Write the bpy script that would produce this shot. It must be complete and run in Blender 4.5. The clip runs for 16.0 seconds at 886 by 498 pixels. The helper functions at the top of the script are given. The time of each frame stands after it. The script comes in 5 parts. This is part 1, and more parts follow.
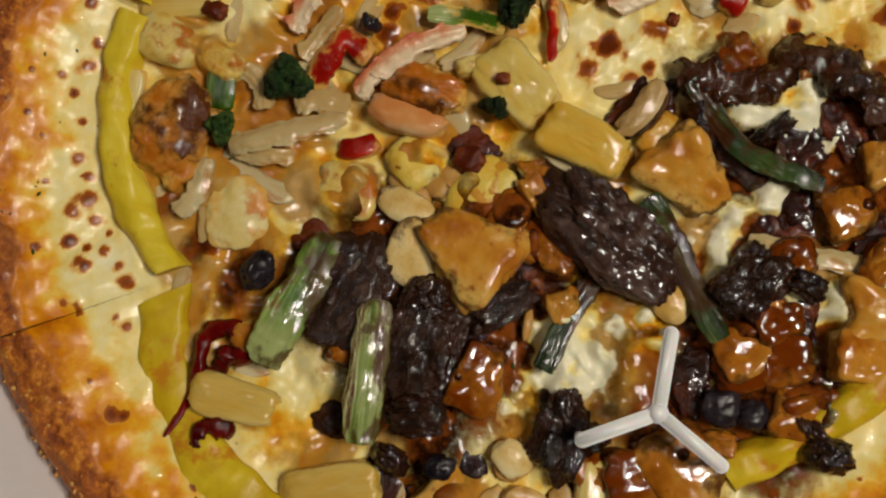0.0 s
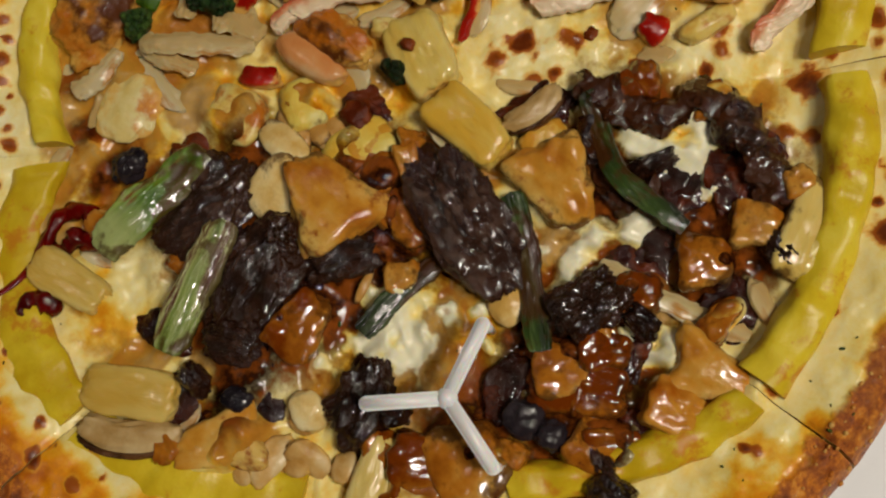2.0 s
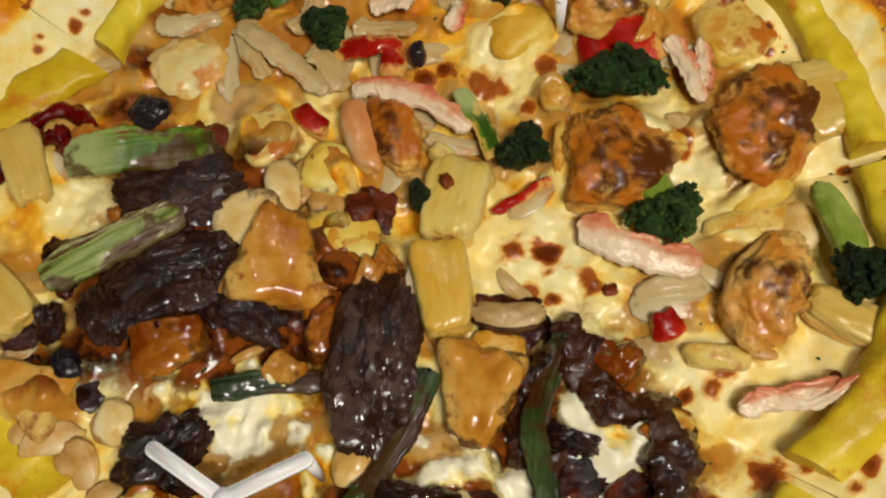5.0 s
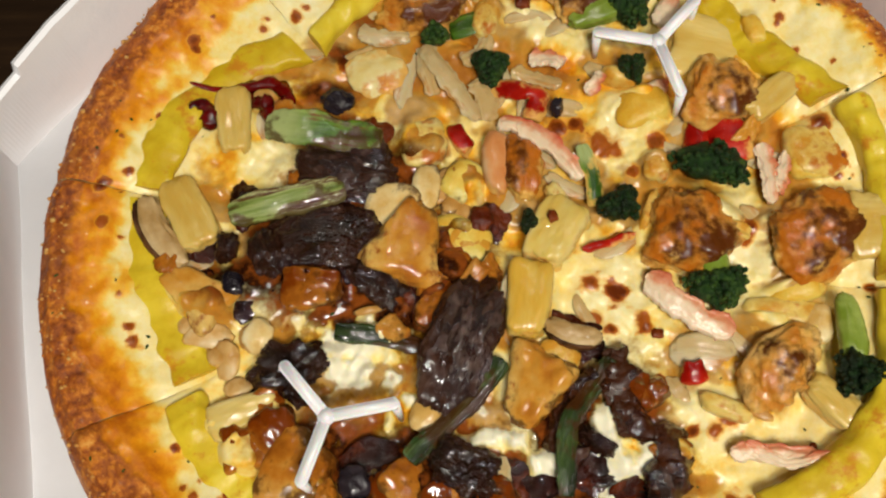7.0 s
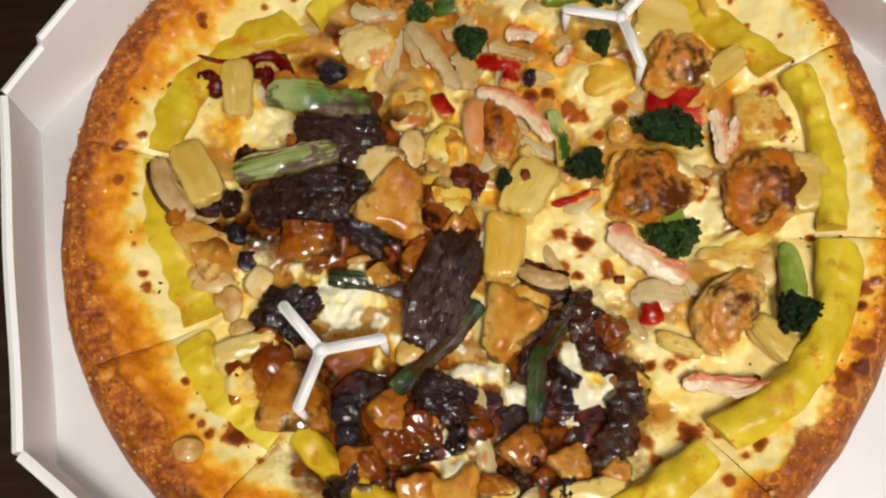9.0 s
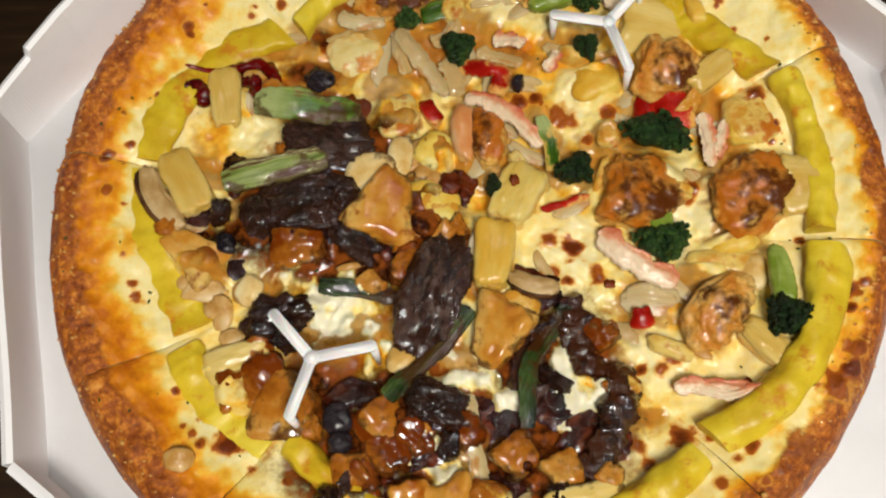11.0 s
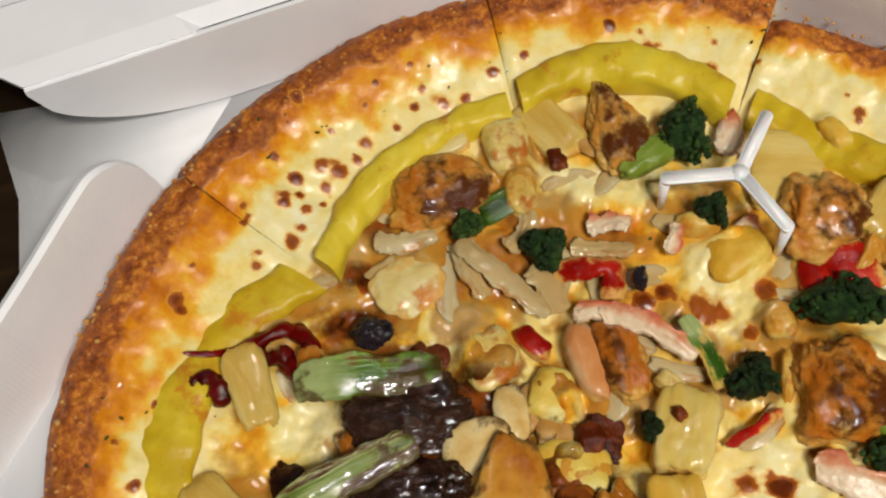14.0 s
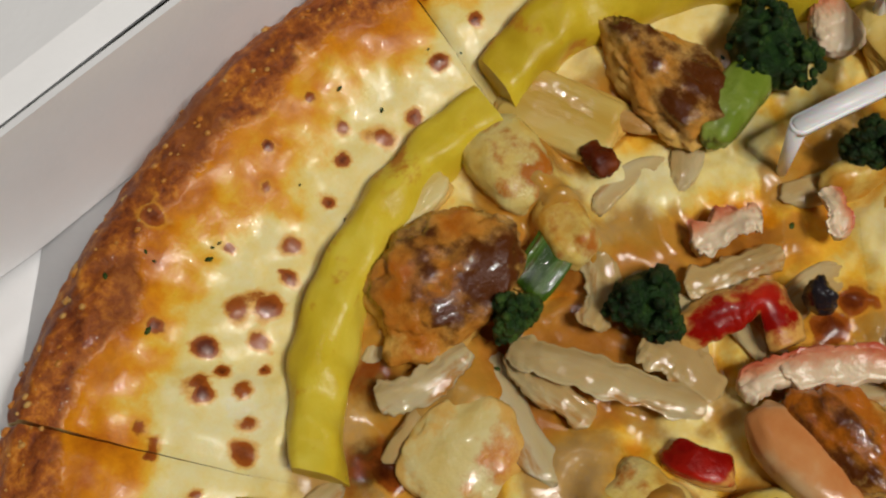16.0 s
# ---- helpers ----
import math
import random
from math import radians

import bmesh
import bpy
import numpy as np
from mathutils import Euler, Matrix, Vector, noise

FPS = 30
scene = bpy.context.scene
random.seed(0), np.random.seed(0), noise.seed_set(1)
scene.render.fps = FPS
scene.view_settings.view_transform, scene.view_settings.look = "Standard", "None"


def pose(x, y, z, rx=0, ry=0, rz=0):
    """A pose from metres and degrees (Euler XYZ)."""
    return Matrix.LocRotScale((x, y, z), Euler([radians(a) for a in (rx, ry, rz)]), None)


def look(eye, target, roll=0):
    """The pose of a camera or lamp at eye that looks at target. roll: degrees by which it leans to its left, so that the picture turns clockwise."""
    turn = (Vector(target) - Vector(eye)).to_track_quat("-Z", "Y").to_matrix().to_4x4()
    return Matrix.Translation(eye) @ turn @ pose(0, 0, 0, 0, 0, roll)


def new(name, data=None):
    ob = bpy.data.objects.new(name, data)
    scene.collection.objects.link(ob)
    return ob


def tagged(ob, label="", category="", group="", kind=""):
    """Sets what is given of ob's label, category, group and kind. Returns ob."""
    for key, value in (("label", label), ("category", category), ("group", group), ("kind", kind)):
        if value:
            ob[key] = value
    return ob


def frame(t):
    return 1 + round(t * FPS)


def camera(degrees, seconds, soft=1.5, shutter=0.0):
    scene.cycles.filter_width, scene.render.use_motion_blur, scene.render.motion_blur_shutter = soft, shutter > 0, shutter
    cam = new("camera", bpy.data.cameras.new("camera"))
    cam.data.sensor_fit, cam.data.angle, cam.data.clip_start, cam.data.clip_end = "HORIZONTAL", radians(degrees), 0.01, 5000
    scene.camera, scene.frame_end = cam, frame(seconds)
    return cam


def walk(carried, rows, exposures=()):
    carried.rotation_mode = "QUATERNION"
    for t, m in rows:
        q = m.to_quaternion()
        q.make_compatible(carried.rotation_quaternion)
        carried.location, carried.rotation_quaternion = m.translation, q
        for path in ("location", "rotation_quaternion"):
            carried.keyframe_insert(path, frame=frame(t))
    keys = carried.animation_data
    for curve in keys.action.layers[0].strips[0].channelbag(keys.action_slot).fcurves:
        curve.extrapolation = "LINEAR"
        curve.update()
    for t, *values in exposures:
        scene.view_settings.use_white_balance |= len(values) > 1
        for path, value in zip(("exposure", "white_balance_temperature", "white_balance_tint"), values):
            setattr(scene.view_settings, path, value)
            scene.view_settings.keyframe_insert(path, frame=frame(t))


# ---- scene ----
cam = camera(40.95, 16.0, soft=2.2)
PATH = [
    (0, -0.04263, -0.02836, 0.35734, 3.707, 4.576, -68.954),
    (0.5, -0.04308, -0.04425, 0.35555, 4.615, 4.858, -66.519),
    (1, -0.04417, -0.06184, 0.35388, 5.404, 5.472, -61.579),
    (1.5, -0.04129, -0.09008, 0.34753, 8.239, 6.888, -56.764),
    (2, -0.03656, -0.10465, 0.34505, 9.117, 7.716, -52.613),
    (2.5, -0.03463, -0.11722, 0.34079, 11.472, 7.481, -47.161),
    (3, -0.02382, -0.13489, 0.33066, 14.932, 6.463, -40.413),
    (3.5, -0.01183, -0.14187, 0.32459, 16.958, 5.253, -32.982),
    (4, -0.00102, -0.14871, 0.32487, 18.699, 4.475, -25.607),
    (4.5, 0.00596, -0.14419, 0.32154, 20.556, 4.171, -19.462),
    (5, 0.00162, -0.12969, 0.31516, 21.629, 3.461, -14.522),
    (5.2, 0.00081, -0.12719, 0.31352, 21.876, 3.386, -12.685),
    (7.3, 0.00514, -0.14687, 0.41428, 19.235, 3.211, 1.028),
    (7.5, 0.00534, -0.15278, 0.41902, 19.177, 3.182, 0.971),
    (8, 0.01068, -0.15880, 0.42744, 19.003, 2.892, 0.587),
    (8.5, 0.01206, -0.16593, 0.43806, 19.206, 3.083, 0.628),
    (10.8, 0.01556, -0.17261, 0.43474, 19.704, 3.221, 0.003),
    (11, 0.01321, -0.17069, 0.43671, 19.846, 2.935, -0.136),
    (11.5, 0.01264, -0.16961, 0.43873, 20.953, 3.055, -0.068),
    (12, 0.01213, -0.16360, 0.43761, 22.120, 2.900, -0.298),
    (12.5, 0.00673, -0.15212, 0.43249, 24.055, 2.803, -0.482),
    (13, -0.00715, -0.12636, 0.40658, 25.526, 2.656, -2.676),
    (13.5, -0.02138, -0.10664, 0.37479, 25.879, 3.384, -7.534),
    (14, -0.04519, -0.07868, 0.33686, 25.371, 3.959, -13.761),
    (14.5, -0.05155, -0.04772, 0.29953, 24.498, 4.207, -20.563),
    (15, -0.05242, -0.02306, 0.26599, 23.269, 4.753, -26.216),
    (15.5, -0.05133, -0.00001, 0.24194, 22.181, 6.097, -31.015),
    (16, -0.05939, 0.01876, 0.21941, 22.703, 5.190, -36.781),
]
walk(cam, [(t, pose(x, y, z, rx, ry, rz)) for t, x, y, z, rx, ry, rz in PATH], exposures=[(0, -0.77, 7000, 10), (2.5, -0.83, 7000, 10), (3.5, -0.79, 6900, 10), (5, -0.4, 6800, 10), (7.5, -0.18, 6600, 10), (8.5, -0.18, 6600, 11), (11, -0.18, 6500, 10), (12.5, -0.33, 6500, 10), (14.5, -0.28, 6400, 10), (15.5, -0.44, 6400, 10), (16, -0.62, 6400, 10)])

# ---- world and light ----
world = bpy.data.worlds.new("room_air")
scene.world = world
world.use_nodes = True
world.node_tree.nodes["Background"].inputs["Color"].default_value = (1.0, 0.93, 0.82, 1)
world.node_tree.nodes["Background"].inputs["Strength"].default_value = 0.07
scene.view_settings.exposure = 0.0


def area_lamp(name, place, target, size, watts, colour):
    data = bpy.data.lights.new(name, "AREA")
    data.shape, data.size, data.energy, data.color = "DISK", size, watts, colour
    ob = new(name, data)
    ob.matrix_world = look(place, target)
    return tagged(ob, "warm round ceiling lamp above the table", "lamp")


# one ceiling fitting with several small bulbs, and a single lamp further back
for dx, dy, dz in ((0, 0, 0), (0.16, 0.05, 0.01), (-0.15, 0.09, 0.0), (0.05, -0.17, 0.02), (-0.09, -0.13, 0.01)):
    area_lamp("ceiling_lamp", (0.24 + dx, -0.58 + dy, 1.28 + dz), (0, 0, 0), 0.09, 4.75, (1.0, 0.94, 0.85))
area_lamp("ceiling_lamp", (0.12, 0.62, 1.50), (0, 0, 0), 0.03, 2.4, (1.0, 0.95, 0.87))

# ---- materials ----


def material(name):
    m = bpy.data.materials.new(name)
    m.use_nodes = True
    n, l = m.node_tree.nodes, m.node_tree.links
    return m, n, l, n["Principled BSDF"]


def tex_noise(n, l, scale, detail=4.0, rough=0.6, coord="Object"):
    tc = n.new("ShaderNodeTexCoord")
    t = n.new("ShaderNodeTexNoise")
    t.inputs["Scale"].default_value, t.inputs["Detail"].default_value, t.inputs["Roughness"].default_value = scale, detail, rough
    l.new(tc.outputs[coord], t.inputs["Vector"])
    return t


def ramp(n, l, src, stops):
    r = n.new("ShaderNodeValToRGB")
    e = r.color_ramp.elements
    while len(e) < len(stops):
        e.new(0.5)
    for k, (p, c) in enumerate(stops):
        e[k].position, e[k].color = p, (*c, 1)
    l.new(src, r.inputs["Fac"])
    return r


def mix_col(n, l, fac, a, b):
    m = n.new("ShaderNodeMix")
    m.data_type = "RGBA"
    for sock, v in ((m.inputs["Factor"], fac), (m.inputs["A"], a), (m.inputs["B"], b)):
        if isinstance(v, (int, float)):
            sock.default_value = v
        elif isinstance(v, tuple):
            sock.default_value = (*v, 1)
        else:
            l.new(v, sock)
    return m.outputs["Result"]


def calc(n, l, op, a, b=0.0, c=0.0):
    m = n.new("ShaderNodeMath")
    m.operation = op
    for sock, v in zip(m.inputs, (a, b, c)):
        if isinstance(v, (int, float)):
            sock.default_value = v
        else:
            l.new(v, sock)
    return m.outputs[0]


def smooth(n, l, v, lo, hi):
    m = n.new("ShaderNodeMapRange")
    m.interpolation_type = "SMOOTHSTEP"
    l.new(v, m.inputs["Value"])
    m.inputs["From Min"].default_value, m.inputs["From Max"].default_value = lo, hi
    return m.outputs["Result"]


def bump(n, l, src, bsdf, strength, distance=0.001):
    b = n.new("ShaderNodeBump")
    b.inputs["Strength"].default_value, b.inputs["Distance"].default_value = strength, distance
    l.new(src, b.inputs["Height"])
    l.new(b.outputs["Normal"], bsdf.inputs["Normal"])


def rich(c, power=1.5):
    top = max(c)
    return tuple(top * (v / top) ** power for v in c)


def food(name, stops, scale=220.0, gloss=0.3, sss=0.0, sss_radius=0.002, bumpy=0.5, fleck=None, amount=0.55, coat=0.0, streak=1.0, spots=1.7, clear=0.0, film=0.0, crown=0.0, tip=None, gain=0.8):
    """A mottled food surface: colours over a noise at two scales, darker flecks, uneven wetness; streak below 1 draws it out lengthwise. A film of what it lies in, cheese or glaze, clings to its sides."""
    m, n, l, b = material(name)
    tc = n.new("ShaderNodeTexCoord")
    mp = n.new("ShaderNodeMapping")
    mp.inputs["Scale"].default_value = (streak, 1.0, 1.0)
    l.new(tc.outputs["Object"], mp.inputs["Vector"])

    def noise_at(s, detail=4.0, rough=0.6):
        t = n.new("ShaderNodeTexNoise")
        t.inputs["Scale"].default_value, t.inputs["Detail"].default_value, t.inputs["Roughness"].default_value = s, detail, rough
        l.new(mp.outputs["Vector"], t.inputs["Vector"])
        return t.outputs["Fac"]

    info = n.new("ShaderNodeObjectInfo")
    shift = calc(n, l, "MULTIPLY_ADD", info.outputs["Random"], 0.20, -0.10)
    both = calc(n, l, "MULTIPLY_ADD", noise_at(scale * 0.35, 3.0), 0.5, calc(n, l, "MULTIPLY", noise_at(scale), 0.5))
    stops = [(0.5 + (p - 0.5) * 0.62, tuple(gain * v for v in rich(c))) for p, c in stops]
    col = ramp(n, l, calc(n, l, "ADD", both, shift), stops).outputs["Color"]
    sep = n.new("ShaderNodeSeparateXYZ")
    l.new(tc.outputs["Generated"], sep.inputs["Vector"])
    if fleck:
        f = calc(n, l, "MULTIPLY_ADD", noise_at(scale * spots * 0.45, 4.0, 0.65), 0.65, calc(n, l, "MULTIPLY", noise_at(scale * spots * 2, 5.0, 0.7), 0.35))
        f = calc(n, l, "ADD", f, calc(n, l, "MULTIPLY_ADD", sep.outputs["Z"], crown, -0.75 * crown))
        col = mix_col(n, l, smooth(n, l, f, amount - 0.04, amount + 0.08), col, rich(fleck))
    if tip:
        along = calc(n, l, "ADD", sep.outputs["X"], calc(n, l, "MULTIPLY_ADD", noise_at(scale * 0.4, 3.0), 0.5, -0.25))
        col = mix_col(n, l, smooth(n, l, along, 0.50, 0.15), col, tip)
    if film > -1.0:
        cling = n.new("ShaderNodeTexNoise")
        cling.inputs["Scale"].default_value, cling.inputs["Detail"].default_value, cling.inputs["Roughness"].default_value = 140.0, 4.0, 0.6
        l.new(tc.outputs["Object"], cling.inputs["Vector"])
        side = calc(n, l, "MULTIPLY_ADD", cling.outputs["Fac"], 1.1, calc(n, l, "MULTIPLY_ADD", sep.outputs["Z"], -0.62, calc(n, l, "MULTIPLY_ADD", info.outputs["Alpha"], 0.24, 0.42 + film)))
        col = mix_col(n, l, calc(n, l, "MULTIPLY", smooth(n, l, side, 0.47, 0.66), 0.8), col, info.outputs["Color"])
    l.new(col, b.inputs["Base Color"])
    l.new(calc(n, l, "MULTIPLY_ADD", noise_at(scale * 0.8, 3.0), 0.5, gloss - 0.30), b.inputs["Roughness"])
    b.inputs["Specular IOR Level"].default_value = 0.25
    b.inputs["Transmission Weight"].default_value = clear
    b.inputs["Subsurface Weight"].default_value = sss * 0.6
    b.inputs["Subsurface Radius"].default_value = (1.0, 0.6, 0.3)
    b.inputs["Subsurface Scale"].default_value = sss_radius
    b.inputs["Coat Weight"].default_value, b.inputs["Coat Roughness"].default_value = coat, 0.06
    bump(n, l, calc(n, l, "MULTIPLY_ADD", noise_at(scale * 1.3), 1.5, noise_at(scale * 3.5, 5.0, 0.65)), b, bumpy * 0.7, 0.0012)
    # the wet skin over it is smoother
    skin = n.new("ShaderNodeBump")
    skin.inputs["Strength"].default_value, skin.inputs["Distance"].default_value = 0.7 * bumpy, 0.0012
    l.new(noise_at(scale * 1.1, 2.0), skin.inputs["Height"])
    l.new(skin.outputs["Normal"], b.inputs["Coat Normal"])
    return m


def baked_surface():
    """Melted cheese that browns to orange and dark blisters, bready rim, and glaze soaked in, by the slice's own attributes."""
    m, n, l, b = material("baked_cheese")
    at = {}
    for key in ("toast", "rim", "glaze", "blister", "broth"):
        a = n.new("ShaderNodeAttribute")
        a.attribute_name = key
        at[key] = a.outputs["Fac"]
    fine = tex_noise(n, l, 420.0, 5.0, 0.7).outputs["Fac"]
    mid = tex_noise(n, l, 130.0, 4.0, 0.6).outputs["Fac"]
    toast = calc(n, l, "ADD", at["toast"], calc(n, l, "MULTIPLY_ADD", mid, 0.5, -0.25))
    toast = calc(n, l, "ADD", toast, calc(n, l, "MULTIPLY_ADD", fine, 0.3, -0.15))
    toast = calc(n, l, "MULTIPLY_ADD", toast, 0.86, 0.14)
    col = ramp(n, l, toast, [(0.0, (0.88, 0.84, 0.62)), (0.14, (0.87, 0.775, 0.41)), (0.312, (0.84, 0.66, 0.2)), (0.432, (0.83, 0.47, 0.04)), (0.57, (0.74, 0.275, 0.007)), (0.759, (0.44, 0.1, 0.004)), (1.0, (0.15, 0.028, 0.003))]).outputs["Color"]
    crumb = ramp(n, l, calc(n, l, "MULTIPLY_ADD", fine, 0.6, calc(n, l, "MULTIPLY", mid, 0.4)), [(0.38, (0.15, 0.028, 0.004)), (0.5, (0.36, 0.092, 0.009)), (0.58, (0.60, 0.20, 0.016)), (0.68, (0.72, 0.36, 0.07))]).outputs["Color"]
    tan = mix_col(n, l, fine, (0.20, 0.058, 0.007), (0.60, 0.29, 0.055))
    broth = smooth(n, l, calc(n, l, "ADD", at["broth"], calc(n, l, "MULTIPLY_ADD", mid, 0.7, -0.35)), 0.25, 0.7)
    col = mix_col(n, l, calc(n, l, "MULTIPLY", broth, 0.75), col, tan)
    big = tex_noise(n, l, 38.0, 4.0, 0.6).outputs["Fac"]
    crumb = mix_col(n, l, calc(n, l, "MULTIPLY", smooth(n, l, big, 0.5, 0.66), 0.75), crumb, mix_col(n, l, fine, (0.12, 0.022, 0.003), (0.40, 0.12, 0.018)))
    rim = smooth(n, l, calc(n, l, "ADD", at["rim"], calc(n, l, "MULTIPLY_ADD", mid, 0.9, -0.45)), 0.35, 0.65)
    col = mix_col(n, l, rim, col, crumb)
    spot = calc(n, l, "ADD", at["blister"], calc(n, l, "MULTIPLY_ADD", fine, 0.5, -0.25))
    col = mix_col(n, l, calc(n, l, "MULTIPLY", smooth(n, l, spot, 0.12, 0.45), 0.7), col, (0.74, 0.34, 0.03))
    brown = mix_col(n, l, fine, (0.20, 0.036, 0.004), (0.48, 0.13, 0.012))
    col = mix_col(n, l, smooth(n, l, spot, 0.4, 0.62), col, brown)
    col = mix_col(n, l, smooth(n, l, spot, 0.7, 1.0), col, (0.13, 0.022, 0.003))
    glz = smooth(n, l, calc(n, l, "ADD", at["glaze"], calc(n, l, "MULTIPLY_ADD", mid, 0.9, -0.45)), 0.35, 0.75)
    dark = mix_col(n, l, smooth(n, l, mid, 0.4, 0.62), (0.020, 0.004, 0.0015), (0.24, 0.06, 0.008))
    col = mix_col(n, l, glz, col, dark)
    l.new(col, b.inputs["Base Color"])
    wet = calc(n, l, "MULTIPLY_ADD", mid, 0.5, calc(n, l, "MULTIPLY_ADD", broth, -0.16, 0.10))
    rough = calc(n, l, "ADD", wet, calc(n, l, "MULTIPLY", rim, 0.22))
    rough = calc(n, l, "MULTIPLY", rough, calc(n, l, "MULTIPLY_ADD", glz, -0.65, 1.0))
    l.new(rough, b.inputs["Roughness"])
    b.inputs["Specular IOR Level"].default_value = 0.32
    b.inputs["Subsurface Weight"].default_value = 0.2
    b.inputs["Subsurface Radius"].default_value, b.inputs["Subsurface Scale"].default_value = (1.0, 0.7, 0.35), 0.002
    b.inputs["Coat Weight"].default_value, b.inputs["Coat Roughness"].default_value = 0.08, 0.06
    relief = calc(n, l, "MULTIPLY", fine, calc(n, l, "MULTIPLY_ADD", rim, 0.9, 0.12))
    bump(n, l, calc(n, l, "MULTIPLY_ADD", mid, 0.16, relief), b, 0.5, 0.0018)
    return m


def card_board():
    m, n, l, b = material("white_card")
    t = tex_noise(n, l, 30.0, 5.0)
    g = tex_noise(n, l, 900.0, 2.0)
    l.new(ramp(n, l, t.outputs["Fac"], [(0.3, (0.87, 0.88, 0.90)), (0.5, (0.91, 0.92, 0.94)), (0.75, (0.93, 0.94, 0.96))]).outputs["Color"], b.inputs["Base Color"])
    b.inputs["Roughness"].default_value = 0.5
    bump(n, l, calc(n, l, "ADD", t.outputs["Fac"], calc(n, l, "MULTIPLY", g.outputs["Fac"], 0.1)), b, 0.25, 0.002)
    return m


def dark_wood():
    m, n, l, b = material("dark_wood")
    tc = n.new("ShaderNodeTexCoord")
    mp = n.new("ShaderNodeMapping")
    mp.inputs["Scale"].default_value = (3.0, 40.0, 3.0)
    mp.inputs["Rotation"].default_value = (0, 0, 0.12)
    l.new(tc.outputs["Object"], mp.inputs["Vector"])
    t = n.new("ShaderNodeTexNoise")
    t.inputs["Scale"].default_value, t.inputs["Detail"].default_value = 4.0, 8.0
    l.new(mp.outputs["Vector"], t.inputs["Vector"])
    l.new(ramp(n, l, t.outputs["Fac"], [(0.3, (0.014, 0.007, 0.003)), (0.55, (0.024, 0.012, 0.005)), (0.75, (0.040, 0.021, 0.008))]).outputs["Color"], b.inputs["Base Color"])
    b.inputs["Roughness"].default_value = 0.42
    bump(n, l, t.outputs["Fac"], b, 0.2, 0.001)
    return m


def plaster():
    m, n, l, b = material("plaster")
    t = tex_noise(n, l, 3.0)
    l.new(ramp(n, l, t.outputs["Fac"], [(0.3, (0.24, 0.2, 0.16)), (0.7, (0.3, 0.26, 0.2))]).outputs["Color"], b.inputs["Base Color"])
    b.inputs["Roughness"].default_value = 0.8
    return m


BAKED, CARD, WOOD, PLASTER = baked_surface(), card_board(), dark_wood(), plaster()

# ---- mesh helpers ----


def link_mesh(name, verts, faces, mat, parent=None, smooth_faces=True):
    me = bpy.data.meshes.new(name)
    me.from_pydata(verts, [], faces)
    me.materials.append(mat)
    if smooth_faces:
        me.polygons.foreach_set("use_smooth", [True] * len(me.polygons))
    ob = new(name, me)
    ob.parent = parent
    return ob


def part(name, bm, mat, parent=None, label=""):
    me = bpy.data.meshes.new(name)
    bm.to_mesh(me)
    bm.free()
    me.materials.append(mat)
    me.polygons.foreach_set("use_smooth", [True] * len(me.polygons))
    ob = new(name, me)
    ob.parent = parent
    return tagged(ob, label)


def prism(points, z0, z1, lean=0.0):
    """A closed upright slab over a convex outline."""
    bm = bmesh.new()
    low = [bm.verts.new((x, y, z0)) for x, y in points]
    top = [bm.verts.new((x, y, z1)) for x, y in points]
    k = len(points)
    bm.faces.new(low[::-1])
    bm.faces.new(top)
    for i in range(k):
        bm.faces.new((low[i], low[(i + 1) % k], top[(i + 1) % k], top[i]))
    return bm


def hash2(ix, iy, seed):
    h = np.sin(ix * 127.1 + iy * 311.7 + seed * 74.7) * 43758.5453
    return h - np.floor(h)


def value_noise(x, y, seed=0):
    ix, iy = np.floor(x), np.floor(y)
    fx, fy = x - ix, y - iy
    fx, fy = fx * fx * fx * (fx * (fx * 6 - 15) + 10), fy * fy * fy * (fy * (fy * 6 - 15) + 10)
    a, b = hash2(ix, iy, seed), hash2(ix + 1, iy, seed)
    c, d = hash2(ix, iy + 1, seed), hash2(ix + 1, iy + 1, seed)
    return a + (b - a) * fx + (c - a) * fy + (a - b - c + d) * fx * fy


def fbm(x, y, size, seed=0, octaves=3):
    out, amp, total = 0.0, 1.0, 0.0
    for k in range(octaves):
        out, total = out + amp * value_noise(x / size + 17.3 * k, y / size - 9.1 * k, seed + k), total + amp
        amp, size = amp * 0.5, size * 0.5
    return out / total


# ---- the setting ----
bm = prism([(-0.8, -0.6), (0.8, -0.6), (0.8, 0.6), (-0.8, 0.6)], -0.04, 0.0)
bmesh.ops.bevel(bm, geom=bm.edges[:], offset=0.004, segments=2, affect="EDGES")
table = part("table", bm, WOOD, None)
tagged(table, "dark brown wooden tabletop with fine grain", "table")

for name, pts, z0, z1 in (
    ("floor", [(-2, -2), (2, -2), (2, 2), (-2, 2)], -0.78, -0.74),
    ("ceiling", [(-2, -2), (2, -2), (2, 2), (-2, 2)], 1.70, 1.75),
    ("wall_north", [(-2, 2), (2, 2), (2, 2.1), (-2, 2.1)], -0.74, 1.70),
    ("wall_south", [(-2, -2.1), (2, -2.1), (2, -2), (-2, -2)], -0.74, 1.70),
    ("wall_west", [(-2.1, -2), (-2, -2), (-2, 2), (-2.1, 2)], -0.74, 1.70),
    ("wall_east", [(2, -2), (2.1, -2), (2.1, 2), (2, 2)], -0.74, 1.70),
):
    ob = part(name, prism(pts, z0, z1), PLASTER)
    tagged(ob, "plain plaster surface of the room", "wall", kind="structure")
bm = prism([(0.7, -0.5), (0.76, -0.5), (0.76, -0.44), (0.7, -0.44)], -0.74, -0.04)
leg = part("leg", bm, WOOD, table)
